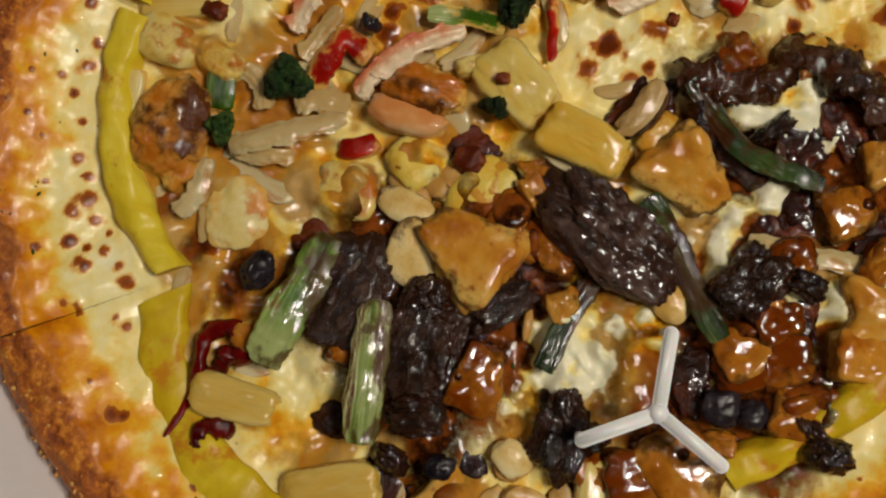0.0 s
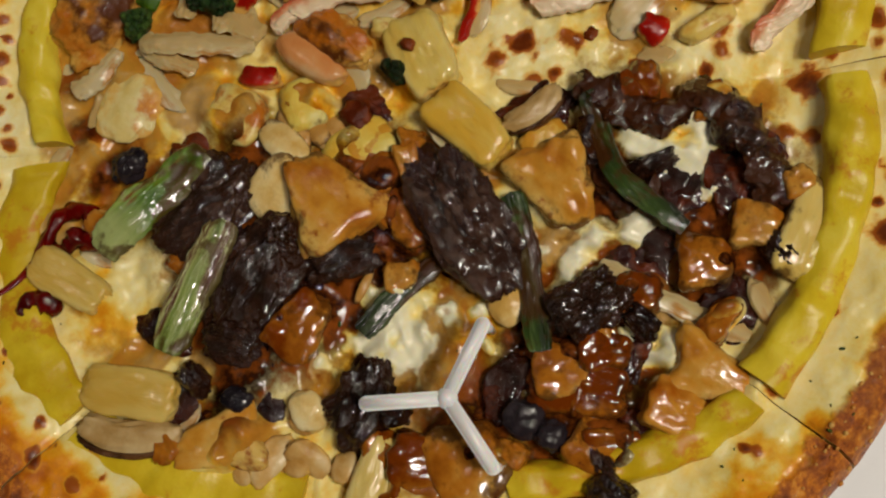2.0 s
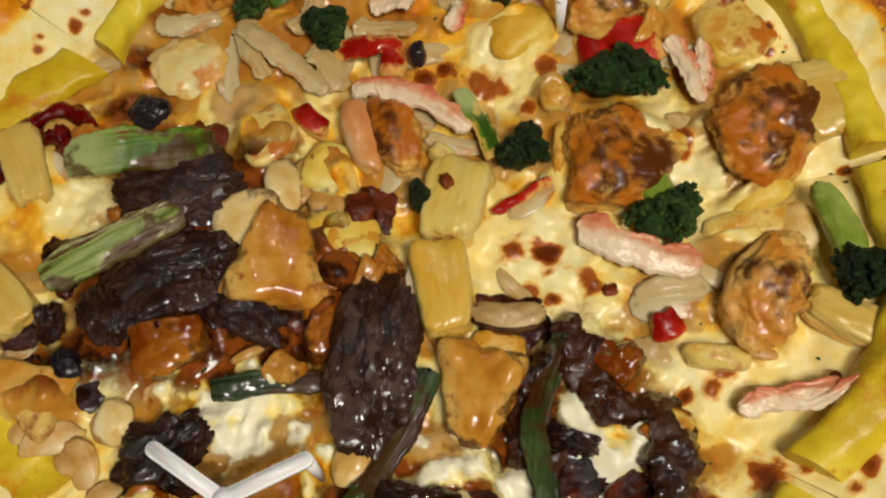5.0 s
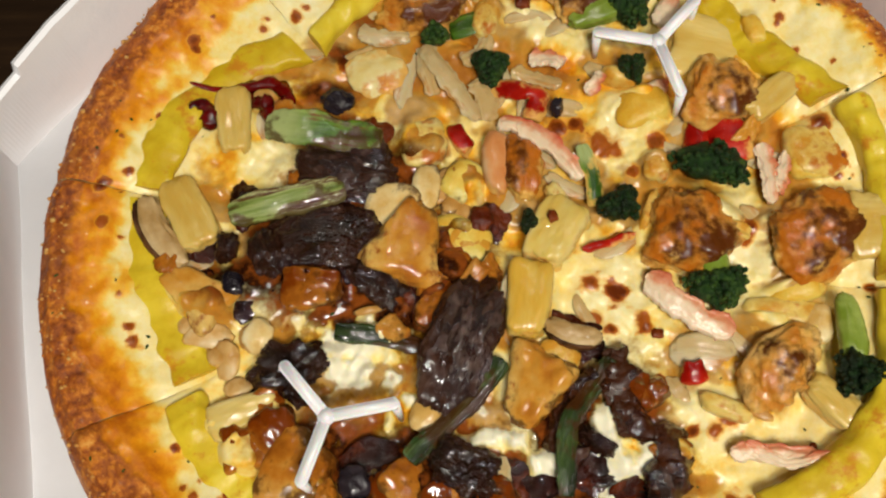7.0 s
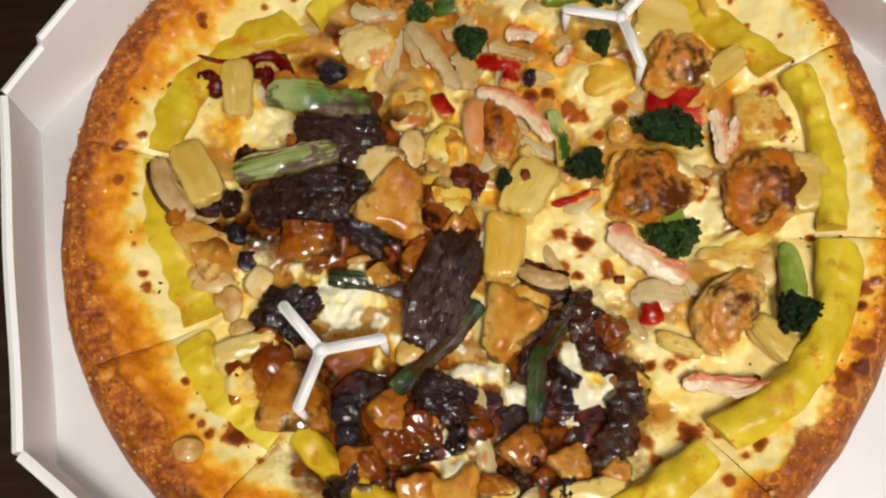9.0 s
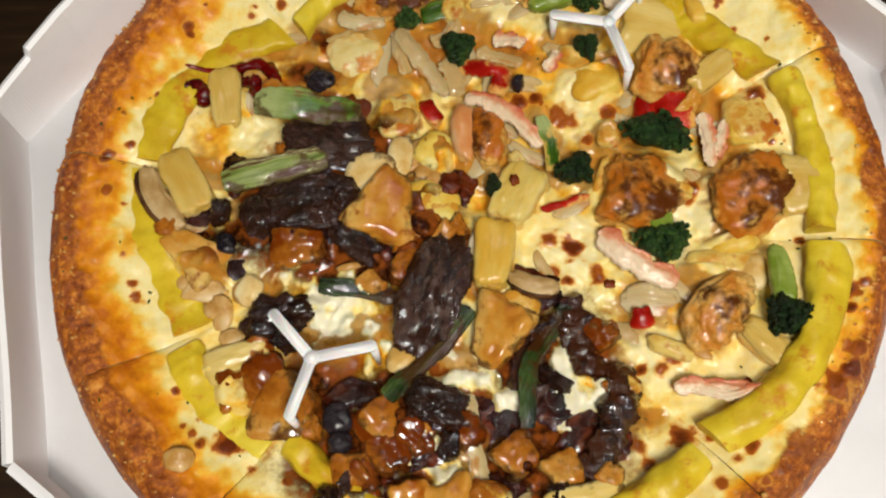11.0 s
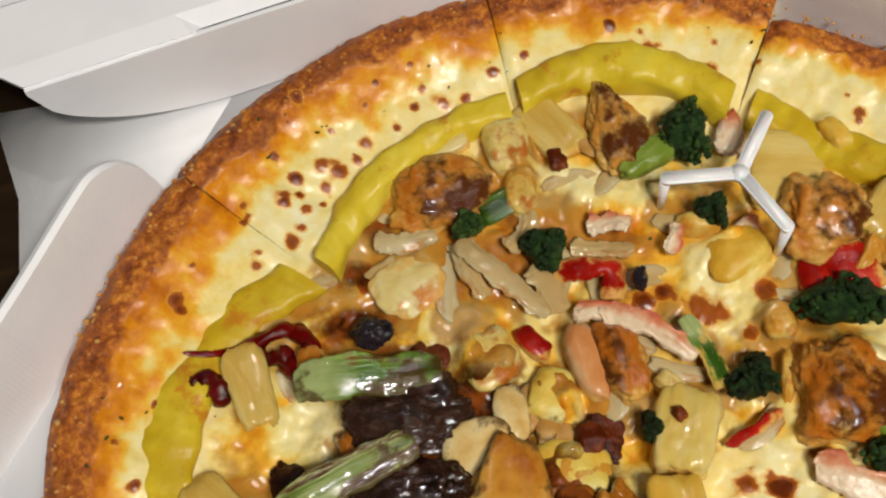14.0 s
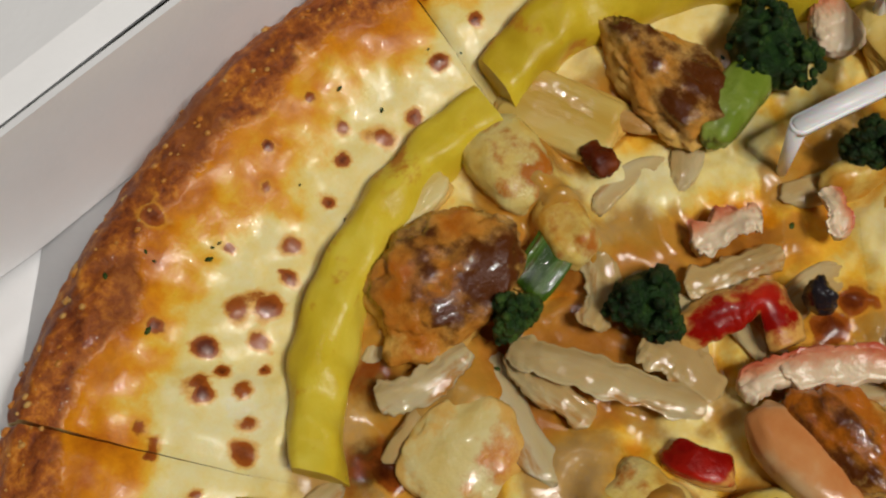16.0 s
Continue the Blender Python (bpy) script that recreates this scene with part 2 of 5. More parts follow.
for x, y in ((-1.46, 0), (-1.46, 0.94), (0, 0.94)):
    other = new("leg", leg.data)
    other.parent, other.location = table, (x, y, 0)

# ---- the box ----
SIDES = [(8, 0.174), (44, 0.160), (95.5, 0.163), (141.5, 0.162), (190, 0.170), (233, 0.174), (279, 0.215), (322, 0.212)]
RIM = 0.038


def corner(k, out=0.0):
    (a, p), (b, q) = SIDES[k - 1], SIDES[k % 8]
    a, b, p, q = radians(a), radians(b), p + out, q + out
    d = math.cos(a) * math.sin(b) - math.sin(a) * math.cos(b)
    return Vector(((p * math.sin(b) - q * math.sin(a)) / d, (q * math.cos(a) - p * math.cos(b)) / d))


box = new("pizza_box")
tagged(box, "open white cardboard pizza box with eight sides", "box")
part("tray_floor", prism([corner(k, 0.001) for k in range(8)], 0.0005, 0.0035), CARD, box)
part("corner_floor", prism([(-0.140, 0.040), (-0.045, 0.140), (-0.045, 0.162), (-0.166, 0.172), (-0.160, 0.136), (-0.162, 0.110)], 0.0004, 0.0026), CARD, box)


def wall_panel(name, a, b, z0, z1, thick, round_end=False, lip=0.0, lean=0.0):
    """An upright card panel from a to b, with folded top edge; its end may be rounded like a tab."""
    d = (b - a).normalized()
    nrm = Vector((d.y, -d.x))
    steps = 72
    length = (b - a).length
    bm = bmesh.new()
    rings = []
    for i in range(steps + 1):
        s = length * i / steps
        top = z1 + (lip if length * 0.22 < s else 0.0)
        if round_end:
            e = max(0.0, s - (length - 0.020)) / 0.020
            top = z0 + (top - z0) * (0.30 + 0.70 * math.sqrt(max(0.0, 1 - e * e)))
        p = a + d * s
        wob = 0.0004 * math.sin(9 * i / steps + a.x * 50)
        ring = []
        for off, z in ((0, z0), (thick, z0), (thick, top - abs(thick) * 0.25), (thick * 0.5, top), (0, top - abs(thick) * 0.25)):
            q = p + nrm * (off + wob + math.copysign(lean, thick) * (z - z0) * min(1.0, 2.5 * i / steps))
            ring.append(bm.verts.new((q.x, q.y, z)))
        rings.append(ring)
    for r, s in zip(rings, rings[1:]):
        for j in range(5):
            bm.faces.new((r[j], s[j], s[(j + 1) % 5], r[(j + 1) % 5]))
    bm.faces.new(rings[0])
    bm.faces.new(rings[-1][::-1])
    bmesh.ops.recalc_face_normals(bm, faces=bm.faces[:])
    ob = part(name, bm, CARD, box)
    ob.data.polygons.foreach_set("use_smooth", [False] * len(ob.data.polygons))
    return ob


for k in range(8):
    a, b = corner(k), corner(k + 1)
    if k == 3:
        # the free flap beside the hinge stops short of the back wall
        wall_panel("side_flap", b, b + (a - b) * 0.715, 0.0035, RIM, -0.0035, round_end=True, lip=0.004, lean=0.15)
    elif k == 2:
        back = (a, b)
    else:
        wall_panel("side_wall", a, b, 0.0035, RIM, 0.004, lip=0.004 if k == 1 else 0.0)

def plate(name, rows, thick, label=""):
    """A bent card sheet over rows of points, with its thickness."""
    bm = bmesh.new()
    grid = [[bm.verts.new(p) for p in row] for row in rows]
    for r, s in zip(grid, grid[1:]):
        for j in range(len(r) - 1):
            bm.faces.new((r[j], r[j + 1], s[j + 1], s[j]))
    bmesh.ops.recalc_face_normals(bm, faces=bm.faces[:])
    ob = part(name, bm, CARD, box, label)
    mod = ob.modifiers.new("card", "SOLIDIFY")
    mod.thickness, mod.offset = thick, 0.0
    ob.data.polygons.foreach_set("use_smooth", [False] * len(ob.data.polygons))
    return ob


# the back wall runs on past the corner as a curved ear, and carries the lid
a, b = back
d, out = (b - a).normalized(), Vector((math.cos(radians(95.5)), math.sin(radians(95.5))))
run = (b - a).length + 0.060
cols = 48
rows = []
for i in range(7):
    row = []
    for j in range(cols + 1):
        s = run * j / cols
        e = max(0.0, (s - (run - 0.062)) / 0.062)
        low = 0.0036 + (RIM - 0.0056) * (1 - math.sqrt(max(0.0, 1 - e ** 1.7)))
        z = low + (RIM - low) * i / 6
        p = a + d * s + out * (0.0015 * z / RIM + 0.0003 * math.sin(s * 60))
        row.append((p.x, p.y, z))
    rows.append(row)
plate("back_wall", rows, 0.0016)
rows = []
for i, (go, z, widen) in enumerate(((0.002, 0.0, 0.0), (0.010, 0.001, 0.008), (0.034, 0.0005, 0.032), (0.0355, -0.0005, 0.033), (0.10, -0.010, 0.06), (0.20, -0.024, 0.05), (0.29, -0.033, 0.01))):
    row = []
    for j in range(61):
        s = -widen + (run + 2 * widen) * j / 60
        p = a + d * s + out * go
        slot = i == 0 and 0.088 < s < 0.146
        p = p + out * (0.0022 if slot else 0.0)
        row.append((p.x, p.y, RIM + z - (0.0016 if slot else 0.0)))
    rows.append(row)
plate("lid", rows, 0.0016, "grey-white lid folded back behind the tray")

# ---- the pizza ----
CUTS = [172.0, 131.5, 88.5, 54.0, 22.5, -8.5, -48.5, -91.0, -127.0, -153.5]
RADII = [0, 0.04, 0.10, 0.116, 0.126, 0.138, 0.147, 0.153, 0.158, 0.1615, 0.1625]
LEVELS = [0.0135, 0.0135, 0.0140, 0.0155, 0.0190, 0.0235, 0.0265, 0.0265, 0.0215, 0.0120, 0.0050]
GLAZE, BLISTERS, MOUNDS, PALES, BROTH = [], [], [], [], []


def glaze_spot(x, y, rx, ry, turn=0.0, level=1.0):
    GLAZE.append((x, y, rx, ry, radians(turn), level))


def pale_spot(x, y, length, width, turn, seed=1.0, white=0.0):
    """A pool of paler melted cheese."""
    size = 0.62 - 0.20 * white
    PALES.append((x, y, length * size, width * size, radians(turn), white))


def white_spot(x, y, length, width, turn, seed=1.0):
    """A smear of soft white cheese, lying over the glaze."""
    pale_spot(x, y, length, width, turn, seed, 1.0)


def level(x, y):
    """The height of the pizza's top without its toppings."""
    x, y = np.asarray(x, float), np.asarray(y, float)
    r = np.hypot(x, y)
    soft = np.clip((0.158 - r) / 0.02, 0.15, 1)
    z = np.interp(r, RADII, LEVELS)
    z = z + soft * (0.0042 * (fbm(x, y, 0.020, 3, 3) - 0.5) + 0.0018 * (fbm(x, y, 0.006, 8, 2) - 0.5))
    rim = np.clip((r - 0.138) / 0.012, 0, 1)
    return z + rim * np.clip((0.162 - r) / 0.004, 0, 1) * (0.0030 * (fbm(x, y, 0.012, 21, 3) - 0.5) + 0.0019 * (fbm(x, y, 0.0028, 31, 2) - 0.5))


def ground(x, y):
    return float(level(x, y))


def slice_of(a0, a1, bulge, seed):
    """One cut slice: crust, cheese top and dough base, closed at the cuts."""
    thing = new("pizza_slice")
    radii = np.concatenate([np.arange(0.0012, 0.138, 0.0011), np.arange(0.138, 0.163, 0.0007)])
    count = int((a1 - a0) / 0.42)
    ang = np.linspace(radians(a0), radians(a1), count)
    rr, aa = np.meshgrid(radii, ang, indexing="ij")
    mid = radians((a0 + a1) / 2)
    gap = np.interp(rr, [0, 0.11, 0.13, 0.163], [0.000004, 0.000004, 0.0001, 0.00045])
    # cuts are of even width all along
    half = radians((a1 - a0) / 2)
    squeeze = np.maximum(half - gap / rr, half * 0.2) / half
    aa = mid + (aa - mid) * squeeze
    wob = 1 + 0.010 * (fbm(np.cos(aa) * 0.16, np.sin(aa) * 0.16, 0.05, 40, 2) - 0.5) + 0.006 * (fbm(np.cos(aa) * 0.16, np.sin(aa) * 0.16, 0.012, 44, 2) - 0.5)
    wob = wob + np.interp(aa, [radians(a0), radians(a1)], bulge) * np.clip((rr - 0.105) / 0.03, 0, 1)
    x, y = rr * np.cos(aa) * wob, rr * np.sin(aa) * wob
    z = level(rr * np.cos(aa), rr * np.sin(aa))
    edge = np.minimum(np.abs(aa - aa[:, :1]), np.abs(aa - aa[:, -1:])) * rr
    z = z - np.interp(rr, [0.1, 0.13], [0.0, 0.0012]) * np.exp(-edge / 0.0014)
    # cheese climbs the toppings and drapes over parts of them
    drape = 0.36 + 1.9 * np.clip(fbm(x, y, 0.012, 55, 2) - 0.40, 0, 0.28)
    climb = np.zeros_like(x)
    for mx, my, ml, mw, mt, mh in MOUNDS:
        near = np.abs(x - mx) + np.abs(y - my) < 1.6 * max(ml, mw)
        if not near.any():
            continue
        dx, dy = x[near] - mx, y[near] - my
        q = np.sqrt(((dx * math.cos(mt) + dy * math.sin(mt)) / (ml * 0.5)) ** 2 + ((dy * math.cos(mt) - dx * math.sin(mt)) / (mw * 0.5)) ** 2)
        f = np.clip((1.55 - q) / 0.9, 0, 1)
        climb[near] = np.maximum(climb[near], mh * f * f * (3 - 2 * f))
    z = z + climb * drape
    inner = np.clip((0.116 - rr) / 0.010, 0, 1)
    rel = fbm(x, y, 0.0085, 67, 3) - 0.5
    z = z + inner * 0.0045 * rel
    toast_noise = fbm(x, y, 0.024, 61, 3)
    toast = 0.10 + inner * (0.12 + 0.36 * np.clip((toast_noise - 0.48) * 3.0, 0, 1) - 0.7 * rel + 1.6 * np.clip(rel - 0.12, 0, 1)) + 45 * climb * np.clip(fbm(x, y, 0.009, 65, 2) - 0.35, 0, 1)
    # rim cheese turns orange towards the bread
    toast = np.maximum(toast, np.interp(rr + 0.0065 * np.clip(1.4 * np.cos(aa - 3.4), 0, 1) - 0.009 * np.clip(1.4 * np.cos(aa + 0.45), 0, 1) + 0.020 * (fbm(x, y, 0.03, 71, 3) - 0.5) + 0.010 * (fbm(x, y, 0.006, 75, 2) - 0.5), [0.127, 0.1335, 0.139, 0.146], [0.0, 0.14, 0.44, 0.62]))
    pale, white = np.zeros_like(x), np.zeros_like(x)
    for px, py, rx, ry, t, wh in PALES:
        u, v = (x - px) * math.cos(t) + (y - py) * math.sin(t), -(x - px) * math.sin(t) + (y - py) * math.cos(t)
        here = np.clip(1.5 - np.sqrt((u / rx) ** 2 + (v / ry) ** 2) - (0.8 + 3.2 * wh) * (fbm(x, y, 0.010 - 0.003 * wh, 57, 3) - 0.5), 0, 1)
        pale = np.maximum(pale, here)
        white = np.maximum(white, wh * here)
    toast = toast * (1 - 0.85 * pale) - 0.22 * white
    z = z + 0.0016 * pale + white * (0.0012 + 0.005 * (fbm(x, y, 0.007, 58, 2) - 0.4))
    rim = np.interp(rr - 0.005 * np.clip(1.4 * np.cos(aa + 0.55), 0, 1) + 0.013 * (fbm(x, y, 0.016, 81, 3) - 0.5), [0.139, 0.145, 0.150], [0.0, 0.6, 1.0])
    glaze = np.zeros_like(x)
    for gx, gy, rx, ry, t, lev in GLAZE:
        u, v = (x - gx) * math.cos(t) + (y - gy) * math.sin(t), -(x - gx) * math.sin(t) + (y - gy) * math.cos(t)
        glaze = np.maximum(glaze, lev * np.clip(1.35 - np.sqrt((u / rx) ** 2 + (v / ry) ** 2), 0, 1))
    glaze = glaze * (1 - np.clip(1.6 * white, 0, 1))
    low = fbm(x, y, 0.012, 95, 3)
    broth = inner * np.clip(0.58 + 3.2 * (low - 0.47) - 1.3 * pale - 0.8 * rel, 0, 1)
    for wx, wy, wr in BROTH:
        broth = np.maximum(broth, np.clip(1.5 - np.hypot(x - wx, y - wy) / wr - 1.2 * (low - 0.47), 0, 1) * inner)
    blister = np.zeros_like(x)
    ragged = 1 + 1.3 * (fbm(x, y, 0.0035, 91, 3) - 0.5)
    for n, (bx, by, br) in enumerate(BLISTERS):
        q = np.sqrt((x - bx) ** 2 + (y - by) ** 2) / br * ragged
        hit = np.clip(1.5 - q, 0, 1) * (0.85, 1.0, 0.72, 0.92, 0.66)[n % 5]
        blister = np.maximum(blister, hit)
        z = z + 0.0006 * np.clip(1.2 - q, 0, 1)
    x, y, z = (v.reshape(rr.shape) for v in (x, y, z))
    split = int(np.searchsorted(radii, 0.1405))
    for name, i0, i1 in (("cheese_top", 0, split + 1), ("crust", split, len(radii))):
        xs, ys, zs = x[i0:i1], y[i0:i1], z[i0:i1]
        rows, cols = xs.shape
        verts = np.stack([xs, ys, zs], -1).reshape(-1, 3)
        idx = np.arange(rows * cols).reshape(rows, cols)
        faces = np.stack([idx[:-1, :-1], idx[1:, :-1], idx[1:, 1:], idx[:-1, 1:]], -1).reshape(-1, 4).tolist()
        # the sides: both cuts, and the rim's outer edge
        ring = np.concatenate([idx[:, -1], idx[-1, -2::-1], idx[-2::-1, 0]]) if name == "crust" else np.concatenate([idx[::-1, 0], idx[0, 1:], idx[1:, -1]])
        low = verts[ring].copy()
        low[:, 2] = 0.0046
        base = len(verts)
        k = len(ring)
        faces += [(base + i, base + i + 1, base + k + i + 1, base + k + i) for i in range(k - 1)]
        verts = np.concatenate([verts, verts[ring], low])
        k = 2 * k
        ob = link_mesh(name, verts.tolist(), faces, BAKED, thing)
        pad = np.zeros(k)
        for key, val, side in (("toast", toast, 0.12), ("rim", rim, 0.55), ("glaze", glaze, 0.0), ("blister", blister, 0.0), ("broth", broth, 0.0)):
            at = ob.data.attributes.new(key, "FLOAT", "POINT")
            at.data.foreach_set("value", np.concatenate([val[i0:i1].reshape(-1), pad + side]).astype(np.float32))
    outline = [(0.002 * math.cos(mid), 0.002 * math.sin(mid))] + [(0.1605 * math.cos(t), 0.1605 * math.sin(t)) for t in np.linspace(radians(a0) + 0.006, radians(a1) - 0.006, 14)]
    part("dough_base", prism(outline, 0.0037, 0.0046), DOUGH, thing)
    return thing


# ---- toppings: materials ----
DOUGH = food("dough", [(0.3, (0.55, 0.36, 0.16)), (0.7, (0.7, 0.5, 0.26))], 150, film=-2)
BEEF = food("braised_beef", [(0.3, (0.005, 0.0025, 0.002)), (0.5, (0.020, 0.011, 0.008)), (0.74, (0.075, 0.046, 0.034))], 280, 0.2, bumpy=0.8, coat=0.7, streak=0.6, film=-0.12, gain=1.0)
GLAZED = food("glazed_potato", [(0.3, (0.20, 0.065, 0.010)), (0.5, (0.54, 0.27, 0.055)), (0.72, (0.76, 0.53, 0.19))], 60, 0.2, 0.25, bumpy=0.35, fleck=(0.10, 0.022, 0.004), amount=0.58, coat=0.8, spots=0.9, film=-0.14)
SAUCE = food("dark_glaze", [(0.3, (0.010, 0.003, 0.0015)), (0.6, (0.05, 0.013, 0.004)), (0.75, (0.16, 0.045, 0.009))], 160, 0.24, bumpy=1.0, coat=0.5, film=-2)
POTATO = food("baked_potato", [(0.3, (0.44, 0.18, 0.03)), (0.5, (0.70, 0.41, 0.10)), (0.74, (0.82, 0.63, 0.27))], 70, 0.28, 0.25, bumpy=0.4, fleck=(0.24, 0.065, 0.010), amount=0.57, coat=0.4, film=-0.3)
PALE = food("pale_pineapple", [(0.3, (0.68, 0.50, 0.16)), (0.55, (0.78, 0.64, 0.28)), (0.8, (0.82, 0.73, 0.42))], 130, 0.26, 0.35, bumpy=0.35, coat=0.35, streak=0.2, film=-0.2, gain=0.84)
PINE = food("pineapple", [(0.3, (0.74, 0.52, 0.13)), (0.55, (0.81, 0.66, 0.26)), (0.8, (0.84, 0.74, 0.40))], 130, 0.24, 0.35, bumpy=0.35, coat=0.4, streak=0.25, film=-0.2, gain=0.86)
GARLIC = food("garlic", [(0.3, (0.66, 0.47, 0.19)), (0.5, (0.80, 0.65, 0.36)), (0.75, (0.84, 0.76, 0.52))], 110, 0.28, 0.2, bumpy=0.4, coat=0.25, film=-0.3, gain=0.9)
FLAKE = food("almond_flake", [(0.3, (0.58, 0.37, 0.14)), (0.55, (0.74, 0.54, 0.27)), (0.75, (0.80, 0.66, 0.42))], 150, 0.36, 0.1, bumpy=0.3, coat=0.15, film=-0.3)
MELT = food("melted_mozzarella", [(0.3, (0.74, 0.58, 0.22)), (0.5, (0.81, 0.70, 0.38)), (0.8, (0.84, 0.78, 0.52))], 90, 0.26, 0.2, 0.003, bumpy=0.35, fleck=(0.55, 0.22, 0.03), amount=0.54, coat=0.25, spots=0.8, film=-0.1, gain=0.9)
SOFT = food("white_cheese", [(0.25, (0.56, 0.46, 0.24)), (0.45, (0.80, 0.76, 0.54)), (0.75, (0.86, 0.84, 0.70))], 110, 0.2, 0.2, bumpy=0.25, coat=0.3, film=-2, gain=1.0)
CUBE = food("browned_cheese", [(0.3, (0.66, 0.40, 0.09)), (0.46, (0.80, 0.64, 0.25)), (0.75, (0.84, 0.76, 0.42))], 110, 0.30, 0.25, bumpy=0.5, fleck=(0.46, 0.21, 0.04), amount=0.55, coat=0.25, spots=0.8, film=-0.3, crown=0.3, gain=0.88)
YOLK = food("golden_cheese", [(0.3, (0.74, 0.50, 0.10)), (0.6, (0.80, 0.66, 0.22)), (0.8, (0.82, 0.76, 0.42))], 110, 0.36, 0.15, bumpy=0.5, film=-0.3, gain=0.9)
SHRIMP = food("seared_shrimp", [(0.3, (0.58, 0.25, 0.04)), (0.5, (0.77, 0.45, 0.13)), (0.72, (0.84, 0.62, 0.29))], 110, 0.26, 0.25, bumpy=0.7, fleck=(0.10, 0.04, 0.011), amount=0.51, coat=0.4, spots=0.6, film=-0.24, crown=0.35)
PRAWN = food("pink_shrimp", [(0.3, (0.68, 0.30, 0.11)), (0.6, (0.78, 0.45, 0.22)), (0.8, (0.8, 0.6, 0.38))], 90, 0.3, 0.15, bumpy=0.2, coat=0.2, film=-0.3)
GREEN = food("scallion_green", [(0.3, (0.035, 0.060, 0.012)), (0.5, (0.10, 0.17, 0.03)), (0.75, (0.30, 0.38, 0.11))], 260, 0.2, 0.1, bumpy=0.5, fleck=(0.10, 0.045, 0.012), amount=0.57, coat=0.5, streak=0.12, film=-0.3)
DARKLEAF = food("scallion_dark", [(0.3, (0.012, 0.018, 0.006)), (0.55, (0.040, 0.062, 0.020)), (0.78, (0.15, 0.20, 0.075))], 260, 0.26, 0.05, bumpy=0.7, coat=0.4, streak=0.15, film=-0.3, gain=1.0)
STALK = food("scallion_pale", [(0.3, (0.07, 0.10, 0.030)), (0.5, (0.22, 0.27, 0.10)), (0.75, (0.48, 0.50, 0.27))], 300, 0.22, 0.15, bumpy=0.6, coat=0.5, streak=0.08, fleck=(0.08, 0.035, 0.010), amount=0.55, film=-0.3, gain=1.0)
STEM = food("broccoli_stem", [(0.3, (0.22, 0.28, 0.06)), (0.7, (0.46, 0.52, 0.20))], 110, 0.3, 0.2, bumpy=0.4, coat=0.3, film=-2, gain=0.85)
LEEK = food("scallion_two_tone", [(0.3, (0.045, 0.085, 0.014)), (0.5, (0.13, 0.22, 0.035)), (0.75, (0.32, 0.40, 0.12))], 260, 0.2, 0.15, bumpy=0.5, fleck=(0.16, 0.06, 0.012), amount=0.58, coat=0.5, streak=0.12, film=-0.3, tip=(0.34, 0.40, 0.15), gain=1.0)
BUDS = food("broccoli_buds", [(0.3, (0.006, 0.012, 0.005)), (0.55, (0.020, 0.042, 0.014)), (0.8, (0.07, 0.11, 0.03))], 500, 0.45, bumpy=1.0, film=-2, gain=1.1)
RED = food("red_pepper", [(0.3, (0.24, 0.016, 0.010)), (0.6, (0.46, 0.045, 0.022)), (0.8, (0.60, 0.14, 0.07))], 110, 0.3, 0.1, bumpy=0.4, coat=0.3, film=-0.18, gain=1.0)
CHILI = food("dried_chili", [(0.3, (0.05, 0.004, 0.004)), (0.7, (0.24, 0.014, 0.010))], 150, 0.22, bumpy=0.5, coat=0.3, film=-2)
ONION = food("onion", [(0.3, (0.74, 0.58, 0.32)), (0.55, (0.84, 0.73, 0.48)), (0.8, (0.88, 0.81, 0.62))], 110, 0.2, 0.3, bumpy=0.4, coat=0.3, streak=0.2, fleck=(0.62, 0.36, 0.10), amount=0.57, clear=0.35, film=-2, gain=0.95)
BLACK = food("black_olive", [(0.3, (0.008, 0.007, 0.009)), (0.7, (0.032, 0.026, 0.03))], 160, 0.24, bumpy=0.4, coat=0.3, film=-2)
MUSH = food("mushroom", [(0.3, (0.50, 0.36, 0.18)), (0.6, (0.70, 0.56, 0.34)), (0.8, (0.78, 0.68, 0.48))], 130, 0.36, 0.1, bumpy=0.4, coat=0.2, film=-2)
GILL = food("mushroom_skin", [(0.3, (0.05, 0.024, 0.01)), (0.7, (0.20, 0.11, 0.05))], 200, 0.4, bumpy=0.6, film=-2)
MASH = food("sweet_potato_mousse", [(0.3, (0.60, 0.46, 0.05)), (0.55, (0.74, 0.61, 0.09)), (0.8, (0.81, 0.71, 0.17))], 90, 0.40, 0.15, bumpy=0.25, fleck=(0.54, 0.30, 0.05), amount=0.57, film=-2, gain=0.92)
BROWN = food("toasted_crumb", [(0.3, (0.10, 0.025, 0.008)), (0.7, (0.32, 0.11, 0.03))], 200, 0.35, bumpy=0.6, film=-2)
CRUMB = food("crust_crumb", [(0.3, (0.45, 0.16, 0.03)), (0.55, (0.66, 0.34, 0.09)), (0.75, (0.76, 0.54, 0.24))], 300, 0.4, bumpy=0.3, film=-2)
HERB = food("dried_herb", [(0.3, (0.02, 0.035, 0.01)), (0.7, (0.06, 0.09, 0.02))], 300, 0.6, bumpy=0.2, film=-2)


